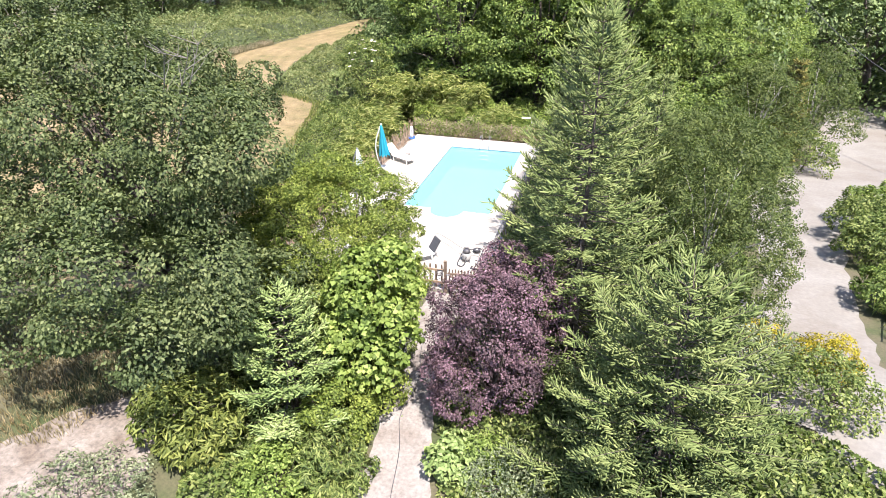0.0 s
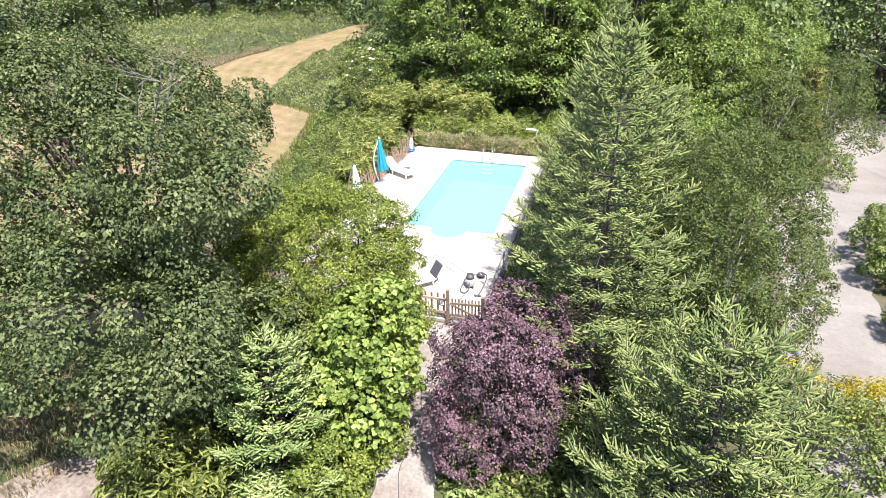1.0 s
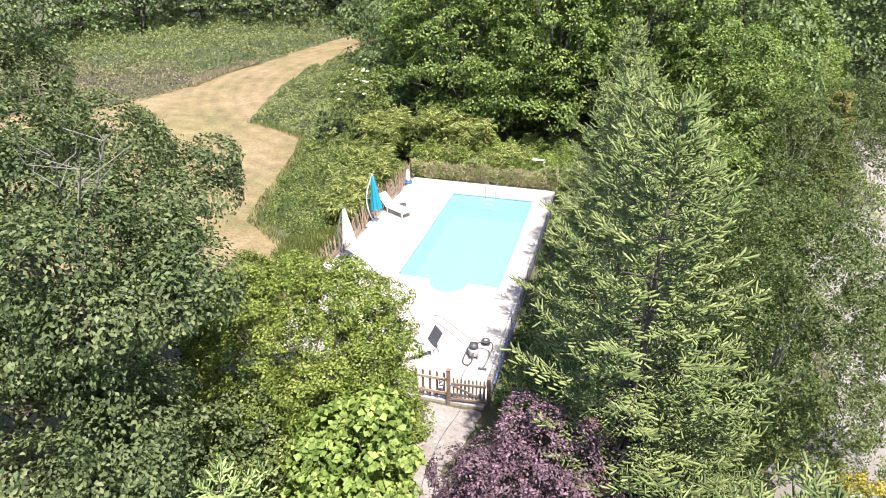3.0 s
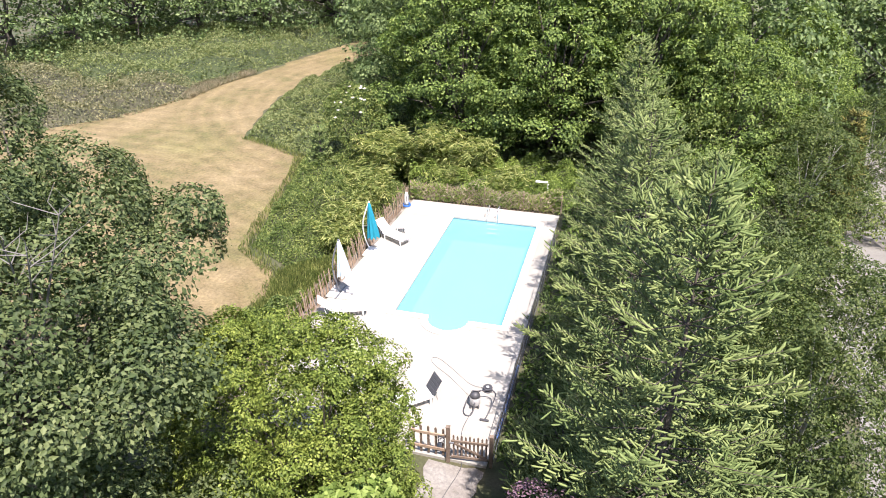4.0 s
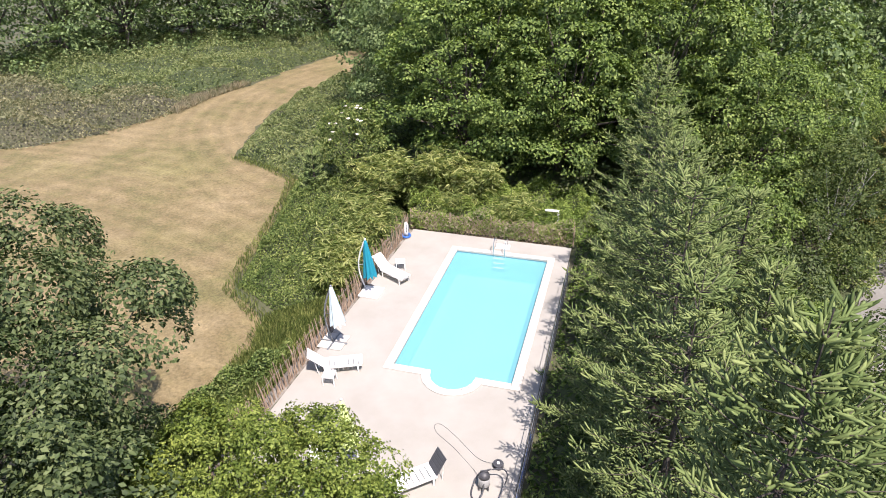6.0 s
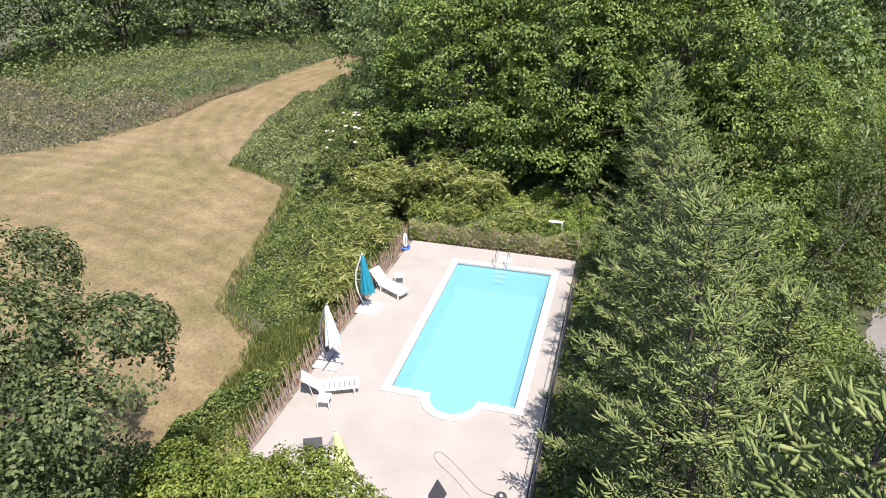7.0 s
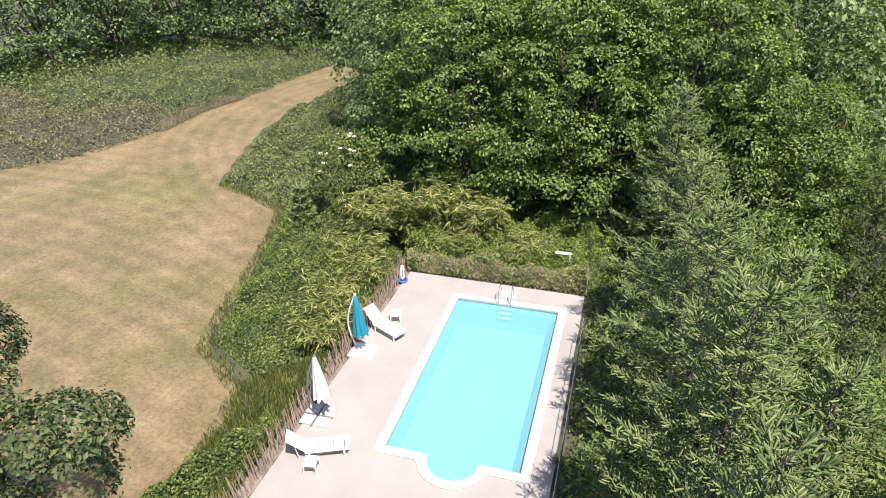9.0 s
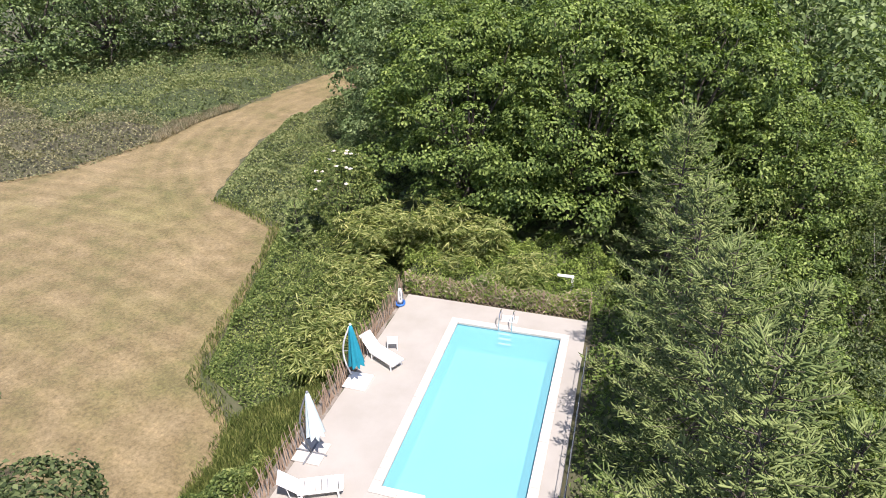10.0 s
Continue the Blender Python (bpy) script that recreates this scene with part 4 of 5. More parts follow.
# between spruces and drive
FILL = [(11.5, -0.5, 1.7, 3.4, 0), (13.6, 1.4, 1.9, 3.0, 1), (15.2, 1.4, 1.2, 1.5, 2), (12.3, 4.6, 1.9, 3.6, 1), (14.6, 4.8, 1.7, 2.6, 0), (15.6, 7.4, 1.2, 1.6, 1), (12.4, 9.2, 2.0, 4.2, 0), (14.9, 10.0, 1.6, 3.0, 3), (16.6, 11.6, 1.0, 1.5, 1), (13.2, 14.0, 2.2, 4.6, 0), (17.0, 14.0, 2.0, 4.4, 2), (19.0, 15.4, 1.2, 2.0, 1), (22.4, 18.8, 1.5, 2.6, 1), (12.2, 18.4, 2.2, 5.0, 1), (10.8, -6.0, 1.6, 2.2, 1), (11.4, 12.0, 1.8, 3.6, 1)]
for i, (x, y, r, h, k) in enumerate(FILL):
    bush("leafy shrub in the belt between the spruces and the drive", x, y, r, h, (M_WOOD, M_SHRUB, M_BIRCH, M_OAK)[k], 140 + i, 90, 34, 0.15, cr=0.45, group="shrub belt")
for i, (x, y, r, h, k) in enumerate([(18.6, 18.6, 2.5, 7.2, 0), (23.2, 24.0, 2.6, 8.0, 0), (17.4, 25.6, 2.6, 8.6, 0), (21.0, 30.0, 2.8, 9.0, 1)]):
    broadleaf("birch_tree", "airy green birch with pale stems beside the drive", x, y, [(0, 0, h * 0.6, r, r, h * 0.38), (r * 0.4, -r * 0.3, h * 0.4, r * 0.8, r * 0.8, h * 0.28)], (M_BIRCH, M_WOOD)[k], 170 + i, 150, 105, 0.7, 0.13, 0.12, h * 0.3, M_PALEBARK, group="birches", limb_count=16)
conifer("cypress_tree", "bronze-green cypress with layered sprays", 21.4, 21.6, 7.4, 1.7, M_GOLD, 181, 0.3, 0.1, 0.6, tip_up=0.1)
conifer("cypress_tree", "bronze-green cypress with layered sprays", 19.2, 28.4, 8.4, 2.0, M_GOLD, 182, 0.3, 0.1, 0.6, tip_up=0.1)


def bamboo(x, y, r, h, seed, culms=34, leaves=2600):
    """A clump of canes with arching tops and long narrow leaves."""
    rng = np.random.default_rng(seed)
    root = thing("bamboo", "clump of bamboo with pale yellow-green leaves behind the pool fence", "bamboo", (x, y, ground_z(x, y)))
    tips = []
    for i in range(culms):
        a, q = rng.random() * math.tau, r * 0.5 * math.sqrt(rng.random())
        lean = rng.uniform(0.2, 1.0) * r * 0.8
        hh = h * rng.uniform(0.6, 1.0)
        line = [(q * math.cos(a) + lean * math.cos(a) * s ** 2.2, q * math.sin(a) + lean * math.sin(a) * s ** 2.2, hh * (s - 0.12 * s ** 4)) for s in np.linspace(0, 1, 6)]
        tips.append(line)
        if i < 20:
            bm = bmesh.new()
            tube(bm, line, [0.014, 0.013, 0.012, 0.01, 0.007, 0.003], 4)
            part("cane", bm, M_CANE, root, smooth=True)
    L = np.array(tips)
    k = rng.integers(0, culms, leaves)
    node = rng.integers(0, 7, leaves)
    t = np.minimum(0.34 + 0.11 * node + 0.05 * np.sin(k * 2.3), 1.0)
    fi = t * 5
    i0 = np.minimum(fi.astype(int), 4)
    fr = (fi - i0)[:, None]
    spray = np.stack([np.cos(k * 1.9 + node * 2.4), np.sin(k * 1.9 + node * 2.4), np.full(leaves, 0.15)], 1)
    foot = L[k, i0] * (1 - fr) + L[k, i0 + 1] * fr + spray * 0.25
    along = unit(rng.normal(size=(leaves, 3)) * np.array([0.8, 0.8, 0.35]) + spray * 0.7 + np.array([0, 0, -0.12]))
    nrm = unit(rng.normal(size=(leaves, 3)) * 0.3 + np.array([0, 0, 1.0]))
    pos = foot + along * 0.2
    ln = 0.4 * (0.6 + 0.8 * rng.random(leaves))
    v, f = leaf_quads(pos, nrm, along, ln, ln * 0.13)
    mesh_object("leaves", v, f, M_BAMBOO, root)["kind"] = "stuff"
    return root


M_CANE = surface("bamboo_cane", [(0.3, (0.2, 0.22, 0.06)), (0.7, (0.38, 0.36, 0.13))], 2.0, 20, 0.5)
for i, (x, y, r, h) in enumerate([(-3.3, 13.6, 1.6, 4.3), (-2.0, 14.2, 1.4, 4.0), (0.3, 13.9, 0.9, 3.4), (-5.2, 12.6, 1.5, 3.6), (-4.6, 9.0, 1.3, 2.4), (-4.8, 6.2, 1.3, 2.2), (-5.4, 10.6, 1.2, 2.4), (-1.0, 12.9, 1.3, 2.4), (2.2, 12.7, 1.2, 2.0), (-4.4, 4.4, 0.9, 1.8)]):
    bamboo(x, y, r, h, 200 + i, 36, 3300 if h > 3 else 1300)
broadleaf("elder_tree", "elder with flat heads of creamy flowers", -8.0, 15.6, [(0, 0, 2.9, 1.7, 1.7, 1.9), (0.8, -0.6, 2.0, 1.4, 1.4, 1.6)], M_SHRUB, 191, 150, 60, 0.45, 0.13, 0.1, 1.0, category="tree")
def elder_blossom():
    """Flat creamy flower heads over the elder's crown."""
    rng = np.random.default_rng(61)
    tree = bpy.data.objects["elder_tree"]
    for k in range(17):
        d = Vector((rng.normal(), rng.normal() - 0.6, abs(rng.normal()) + 0.5)).normalized()
        c = Vector((0.15, -0.1, 2.9)) + Vector((d.x * 1.8, d.y * 1.8, d.z * 2.0))
        n = 26
        a, q = rng.random(n) * math.tau, 0.085 * np.sqrt(rng.random(n))
        pos = np.stack([c.x + q * np.cos(a), c.y + q * np.sin(a), c.z + rng.normal(size=n) * 0.008], 1)
        nrm = unit(rng.normal(size=(n, 3)) * 0.4 + np.array([d.x * 0.5, d.y * 0.5, 1.0]))
        v, f = leaf_quads(pos, nrm, rng.normal(size=(n, 3)), 0.1, 0.09)
        mesh_object("flower_head", v, f, M_WHITE_FLOWER, tree, "flat head of creamy white flowers")


elder_blossom()
conifer("fir_tree", "small dark fir beside the meadow", -9.0, 12.4, 3.2, 1.0, M_SPRUCE, 192, 0.22, 0.07)


# ---- pool surround ----
def coping():
    """Pale stones round the water, each its own piece."""
    pieces = []

    def run(x0, y0, x1, y1, nx, ny, n):
        # stones along the edge (x0, y0)-(x1, y1); (nx, ny) points away from the water
        for k in range(n):
            a = Vector((x0 + (x1 - x0) * k / n, y0 + (y1 - y0) * k / n, 0))
            b = Vector((x0 + (x1 - x0) * (k + 1) / n, y0 + (y1 - y0) * (k + 1) / n, 0))
            o = Vector((nx, ny, 0)) * 0.34
            pieces.append([a, b, b + o, a + o])

    e = 0.03
    run(e, -0.31, e, PL - e, -1, 0, 19)
    run(PW - e, -0.31, PW - e, PL - e, 1, 0, 19)
    run(-0.31, PL - e, PW + 0.31, PL - e, 0, 1, 10)
    run(e, e, 1.2, e, 0, -1, 2)
    run(3.44, e, PW - e, e, 0, -1, 2)
    cx, cy, th = 2.32, -0.02, math.radians(20)
    for k in range(8):
        a0 = math.pi + th + (math.pi - 2 * th) * k / 8
        a1 = math.pi + th + (math.pi - 2 * th) * (k + 1) / 8
        pieces.append([Vector((cx + r * math.cos(a), cy + r * math.sin(a), 0)) for r, a in ((0.83, a0), (0.83, a1), (1.17, a1), (1.17, a0))])
    for sgn in (-1, 1):
        pts = [(1.12, 0.03), (0.84, 0.03), (0.83 * math.cos(th), -0.02 - 0.83 * math.sin(th)), (1.17 * math.cos(th), -0.02 - 1.17 * math.sin(th)), (1.12, -0.31)]
        pieces.append([Vector((cx + sgn * x, y, 0)) for x, y in pts])
    for quad in pieces:
        mid = sum(quad, Vector()) / len(quad)
        quad = [mid + (q - mid) * (1 - 0.006 / max((q - mid).length, 0.05)) for q in quad]
        bm = bmesh.new()
        m = len(quad)
        top = [bm.verts.new((q.x, q.y, 0.035)) for q in quad]
        bot = [bm.verts.new((q.x, q.y, -0.05)) for q in quad]
        bm.faces.new(top)
        bm.faces.new(bot[::-1])
        for k in range(m):
            bm.faces.new((bot[k], bot[(k + 1) % m], top[(k + 1) % m], top[k]))
        bmesh.ops.recalc_face_normals(bm, faces=bm.faces[:])
        part("coping_stone", bm, M_COPING, POOL)


def chestnut_fence():
    """Split stakes along the meadow side, leaning and uneven, on two wires."""
    rng = np.random.default_rng(7)
    root = thing("stake_fence", "old chestnut stake fence with uneven leaning stakes", "fence", (-3.4, 4, -0.1))
    y = -6.8
    base = Vector((-3.4, 4, -0.1))
    while y < 11.0:
        x = -3.42 + (y + 6.8) / 17.8 * 0.42
        h = rng.uniform(0.95, 1.4)
        lean = Vector((rng.normal() * 0.12 - 0.1, rng.normal() * 0.10, 0))
        bm = bmesh.new()
        z0 = ground_z(x, y) - 0.1
        p0 = Vector((x, y, z0)) - base
        tube(bm, [p0, p0 + lean * 0.5 + Vector((0.01, 0.01, h * 0.5)), p0 + lean + Vector((0, 0, h))], [0.024, 0.022, 0.014], 5)
        part("stake", bm, M_STAKE, root)
        y += rng.uniform(0.07, 0.15)
    for z in (0.3, 0.85):
        bm = bmesh.new()
        tube(bm, [Vector((-3.45, -6.8, z)) - base, Vector((-3.3, 2, z - 0.04)) - base, Vector((-3.02, 11.0, z)) - base], 0.006, 4)
        part("wire", bm, M_DARKSTEEL, root)


def lattice_fence():
    """Crossed thin poles behind the far end of the terrace."""
    rng = np.random.default_rng(8)
    root = thing("lattice_fence", "weathered lattice fence of crossed thin poles", "fence", (1.3, 11.2, 0))
    for side in (-1, 1):
        x = -4.6
        while x < 4.6:
            bm = bmesh.new()
            dx = 0.95 * side
            xs, xe = x - dx / 2, x + dx / 2
            if -4.35 < xs < 4.25 and -4.35 < xe < 4.25:
                yy = 0.015 * side + rng.normal() * 0.01
                tube(bm, [(xs, yy, -0.12), ((xs + xe) / 2 + rng.normal() * 0.02, yy, 0.45), (xe, yy, 1.0 + rng.normal() * 0.06)], [0.016, 0.015, 0.012], 5)
                part("slat", bm, M_STAKE, root)
            else:
                bm.free()
            x += 0.2 + rng.normal() * 0.02
    for x in (-4.3, -2.15, 0, 2.15, 4.2):
        bm = bmesh.new()
        tube(bm, [(x, 0.05, -0.25), (x, 0.05, 1.08)], [0.04, 0.035], 7)
        part("post", bm, M_STAKE, root)


def side_fence():
    """Dark mesh fence along the spruce side."""
    root = thing("mesh_fence", "low dark steel mesh fence along the terrace edge", "fence", (5.62, -2.5, -0.1))
    for k in range(9):
        bm = bmesh.new()
        y = -4.6 + k * 1.85
        tube(bm, [(0, y, -0.2), (0, y, 1.1)], 0.02, 7)
        part("post", bm, M_DARKSTEEL, root)
    for z in (0.12, 0.6, 1.08):
        bm = bmesh.new()
        tube(bm, [(0.01, -4.6, z), (0.01, 10.2, z)], 0.012, 6)
        part("rail", bm, M_DARKSTEEL, root)
    bm = bmesh.new()
    for k in range(140):
        y = -4.6 + k * 0.105
        tube(bm, [(0.02, y, 0.1), (0.02, y, 1.1)], 0.004, 3)
    part("mesh_panel", bm, M_GREYPLASTIC, root)["kind"] = "stuff"
    bm = bmesh.new()
    tube(bm, [(-0.06, -3.6, 0.16), (-0.05, -2.0, 0.2), (-0.06, 0.2, 0.14)], 0.035, 8)
    part("rolled_hose", bm, M_BLUE, root, "pale blue roll lying along the fence", smooth=True)


def picket(h, mat_w=0.075, t=0.025):
    bm = bmesh.new()
    w = mat_w / 2
    prof = [(-w, 0), (w, 0), (w, h - 0.05), (0, h), (-w, h - 0.05)]
    f = bm.faces.new([bm.verts.new((x, -t / 2, z)) for x, z in prof])
    ext = bmesh.ops.extrude_face_region(bm, geom=[f])
    for v in [g for g in ext["geom"] if isinstance(g, bmesh.types.BMVert)]:
        v.co.y = t / 2
    bmesh.ops.recalc_face_normals(bm, faces=bm.faces[:])
    return bm


def gate_and_panel():
    # gate between the two posts
    ax, ay, bx, by = 4.36, -7.26, 5.54, -7.14
    ang = math.degrees(math.atan2(by - ay, bx - ax))
    gate = thing("garden_gate", "brown wooden picket gate with a diagonal brace", "gate", (ax, ay, 0), ang)
    for k in range(9):
        ob = part("picket", picket(0.92 - 0.03 * (k % 2), 0.055), M_GATEWOOD, gate)
        ob.location = (0.11 + k * 0.123, 0.035, 0.06)
    for name, z in (("rail", 0.14), ("rail", 0.76)):
        part(name, box(bmesh.new(), 0.6, 0.0, z, 1.12, 0.04, 0.085, 0.006), M_GATEWOOD, gate)
    d = math.atan2(0.5, 1.0)
    part("brace", box(bmesh.new(), 0.6, -0.006, 0.45, 1.08, 0.034, 0.075, 0.006, Matrix.Rotation(d, 4, "Y")), M_GATEWOOD, gate)
    part("latch", box(bmesh.new(), 0.06, -0.06, 0.74, 0.14, 0.03, 0.05, 0.005), M_DARKSTEEL, gate, "dark metal latch")
    for x, y, h in ((ax - 0.05, ay, 1.28), (bx + 0.06, by, 1.1)):
        post = thing("gate_post", "square brown wooden gate post", "post", (x, y, 0))
        part("shaft", box(bmesh.new(), 0, 0, h / 2 - 0.12, 0.11, 0.11, h + 0.24, 0.008), M_GATEWOOD, post)
        part("cap", box(bmesh.new(), 0, 0, h + 0.015, 0.13, 0.13, 0.03, 0.008), M_GATEWOOD, post)
    panel = thing("picket_panel", "brown wooden picket fence panel beside the gate", "fence", (3.1, -7.22, 0))
    for k in range(5):
        ob = part("picket", picket(1.06, 0.07), M_GATEWOOD, panel)
        ob.location = (0.1 + k * 0.235, 0.035, 0.05)
    for z in (0.3, 0.86):
        part("rail", box(bmesh.new(), 0.57, 0.0, z, 1.2, 0.04, 0.1, 0.006), M_STAKE, panel)
    sign = thing("notice_board", "small dark sign with rows of pale writing on the fence", "sign", (4.1, -7.28, 0.62))
    part("plate", box(bmesh.new(), 0, 0, 0.14, 0.22, 0.015, 0.28, 0.004), M_GREYPLASTIC, sign)
    for k in range(4):
        part("text_bar", box(bmesh.new(), 0, -0.011, 0.06 + k * 0.05, 0.16 - 0.03 * (k % 2), 0.004, 0.018), M_WHITE, sign, "pale line of writing")


def sheet_mat(name, col, rough=0.8):
    return surface(name, [(0.3, tuple(c * 0.88 for c in col)), (0.7, col)], 5.0, 60, rough, bump=0.15, grain=0.12)


M_TEAL = sheet_mat("teal_canvas", (0.0, 0.23, 0.32))
M_PALE = sheet_mat("pale_canvas", (0.5, 0.6, 0.62))
M_LIMECLOTH = sheet_mat("lime_canvas", (0.6, 0.72, 0.3))
M_BLUE = sheet_mat("blue_plastic", (0.03, 0.13, 0.42), 0.4)
M_DARKFABRIC = sheet_mat("dark_textile", (0.055, 0.058, 0.066))


def umbrella(label, foot, top, bottom, cloth, frame_mat, base):
    """A closed cantilever umbrella: curved pole, hanging folded canopy, base."""
    root = thing("garden_umbrella", label, "umbrella", (foot[0], foot[1], 0.0))
    t = Vector(top) - Vector((foot[0], foot[1], 0))
    b = Vector(bottom) - Vector((foot[0], foot[1], 0))
    out = Vector((-0.96, -0.28, 0)) * 0.3
    bm = bmesh.new()
    line = []
    for k in range(13):
        s = k / 12
        line.append(Vector((0, 0, 0.03)).lerp(t, s) + out * math.sin(s * math.pi) + Vector((0, 0, 0.02 * s)))
    tube(bm, line, 0.034, 8)
    part("pole", bm, frame_mat, root, smooth=True)
    bm = bmesh.new()
    tube(bm, [line[6], line[6].lerp(b, 0.5) + Vector((0, 0, 0.3)), t.lerp(b, 0.3)], 0.014, 6)
    part("strut", bm, frame_mat, root, smooth=True)
    bm = bmesh.new()
    rings = []
    N = 32
    for k in range(11):
        s = k / 10
        c = t.lerp(b, s)
        r = 0.05 + 0.21 * s ** 0.75
        rings.append([bm.verts.new(c + Vector((r * (1 + 0.3 * s * math.cos(8 * a + 0.4)) * math.cos(a), r * (1 + 0.3 * s * math.cos(8 * a + 0.4)) * math.sin(a), -0.05 * s * math.cos(8 * a) if k == 10 else 0))) for a in [j * math.tau / N for j in range(N)]])
    for r0, r1 in zip(rings, rings[1:]):
        for j in range(N):
            bm.faces.new((r0[j], r1[j], r1[(j + 1) % N], r0[(j + 1) % N]))
    bm.faces.new(rings[0])
    bmesh.ops.recalc_face_normals(bm, faces=bm.faces[:])
    part("canopy", bm, cloth, root, smooth=True)
    bm = bmesh.new()
    bmesh.ops.create_uvsphere(bm, u_segments=10, v_segments=6, radius=0.05, matrix=Matrix.Translation(t + Vector((0, 0, 0.04))))
    part("finial", bm, frame_mat, root, smooth=True)
    bm = bmesh.new()
    tube(bm, [t.lerp(b, 0.55) + Vector((0.17 * math.cos(a), 0.17 * math.sin(a), 0)) for a in [j * math.tau / 16 for j in range(16)]], 0.012, 5, True)
    part("tie", bm, cloth, root)
    bm = bmesh.new()
    tube(bm, [t.lerp(b, 0.2), b + Vector((0, 0, -0.12))], 0.02, 6)
    part("runner", bm, frame_mat, root)
    if base == "cross":
        for a in (0, 90):
            part("base_arm", box(bmesh.new(), 0, 0, 0.02, 1.15, 0.05, 0.035, 0.006, Matrix.Rotation(radians(a - 2), 4, "Z")), M_DARKSTEEL, root, "grey steel base arm")
        for sx, sy in ((1, 1), (1, -1), (-1, 1), (-1, -1)):
            part("base_slab", box(bmesh.new(), sx * 0.27, sy * 0.27, 0.02, 0.46, 0.46, 0.04, 0.01), M_COPING, root, "pale concrete weight slab")
    else:
        part("base_plate", box(bmesh.new(), 0.36, -0.26, 0.03, 0.92, 0.92, 0.06, 0.015), M_WHITE, root, "white base plate")
    return root


def lounger(label, at, rz, back=42, dark_back=False):
    """A moulded sun lounger; its foot points along +x, its head at -x."""
    root = thing("sun_lounger", label, "sun lounger", (at[0], at[1], 0), rz)
    for y in (-0.29, 0.29):
        bm = bmesh.new()
        box(bm, 0.25, y, 0.31, 1.35, 0.05, 0.075, 0.015)
        part("side_rail", bm, M_WHITE, root)
    for x, y in ((-0.3, -0.28), (-0.3, 0.28), (0.82, -0.28), (0.82, 0.28)):
        bm = bmesh.new()
        tube(bm, [(x, y, 0), (x * 0.98, y, 0.3)], [0.028, 0.04], 8)
        part("leg", bm, M_WHITE, root)
    for k in range(8):
        x = -0.38 + k * 0.175
        part("seat_slat", box(bmesh.new(), x + 0.08, 0, 0.345 - 0.015 * math.sin(k * 0.6), 0.15, 0.56, 0.02, 0.006), M_WHITE, root)
    part("foot_bar", box(bmesh.new(), 0.94, 0, 0.3, 0.05, 0.6, 0.09, 0.015), M_WHITE, root)
    m = Matrix.Translation((-0.4, 0, 0.34)) @ Matrix.Rotation(radians(back), 4, "Y")
    bm = bmesh.new()
    box(bm, -0.3 if dark_back else -0.38, 0, 0.0, 0.62 if dark_back else 0.78, 0.58, 0.035, 0.015)
    bm.transform(m)
    rest = part("backrest", bm, M_DARKFABRIC if dark_back else M_WHITE, root, "dark grey backrest" if dark_back else "")
    for k in range(4 if dark_back else 5):
        bm = box(bmesh.new(), -0.12 - k * 0.13, 0, 0.024, 0.09, 0.5, 0.014, 0.004)
        bm.transform(m)
        part("back_slat", bm, M_DARKFABRIC if dark_back else M_WHITE, rest)
    bm = bmesh.new()
    tube(bm, [m @ Vector((-0.45, -0.2, -0.02)), Vector((-0.62, -0.2, 0.0))], 0.015, 6)
    tube(bm, [m @ Vector((-0.45, 0.2, -0.02)), Vector((-0.62, 0.2, 0.0))], 0.015, 6)
    part("prop", bm, M_WHITE, root)
    return root


def side_table(label, at, rz):
    root = thing("side_table", label, "table", (at[0], at[1], 0), rz)
    for k in range(5):
        part("slat", box(bmesh.new(), -0.18 + k * 0.09, 0, 0.4, 0.075, 0.42, 0.02, 0.005), M_WHITE, root)
    for x in (-0.19, 0.19):
        for y in (-0.19, 0.19):
            bm = bmesh.new()
            tube(bm, [(x * 1.08, y * 1.08, 0), (x, y, 0.39)], [0.018, 0.026], 7)
            part("leg", bm, M_WHITE, root)
    for y in (-0.2, 0.2):
        part("apron", box(bmesh.new(), 0, y, 0.36, 0.42, 0.02, 0.06, 0.004), M_WHITE, root)
    return root


def arc_points(c, r, a0, a1, n, plane="xz"):
    out = []
    for k in range(n + 1):
        a = radians(a0 + (a1 - a0) * k / n)
        u, w = r * math.cos(a), r * math.sin(a)
        out.append(Vector((c[0] + u, c[1], c[2] + w)) if plane == "xz" else Vector((c[0], c[1] + u, c[2] + w)))
    return out


def ladder():
    root = thing("pool_ladder", "polished steel pool ladder with white treads", "ladder", (2.12, 9.42, 0))
    for x in (-0.28, 0.28):
        bm = bmesh.new()
        line = [Vector((x, 0.62, 0.03)), Vector((x, 0.62, 0.3))] + arc_points((x, 0.3, 0.42), 0.32, 0, 180, 10, "yz") + [Vector((x, -0.04, 0.0)), Vector((x, -0.06, -0.9))]
        tube(bm, line, 0.021, 8)
        part("rail", bm, M_STEEL, root, smooth=True)
    for k in range(3):
        part("tread", box(bmesh.new(), 0, -0.06, -0.2 - 0.26 * k, 0.54, 0.1, 0.03, 0.008), M_WHITE, root, "white plastic tread")
    mat = thing("foot_mat", "white plastic mat lying behind the ladder", "mat", (2.15, 10.25, 0.0), 3)
    for k in range(6):
        part("strip", box(bmesh.new(), -0.3 + k * 0.12, 0, 0.014, 0.11, 0.5, 0.024, 0.004), M_WHITE, mat)


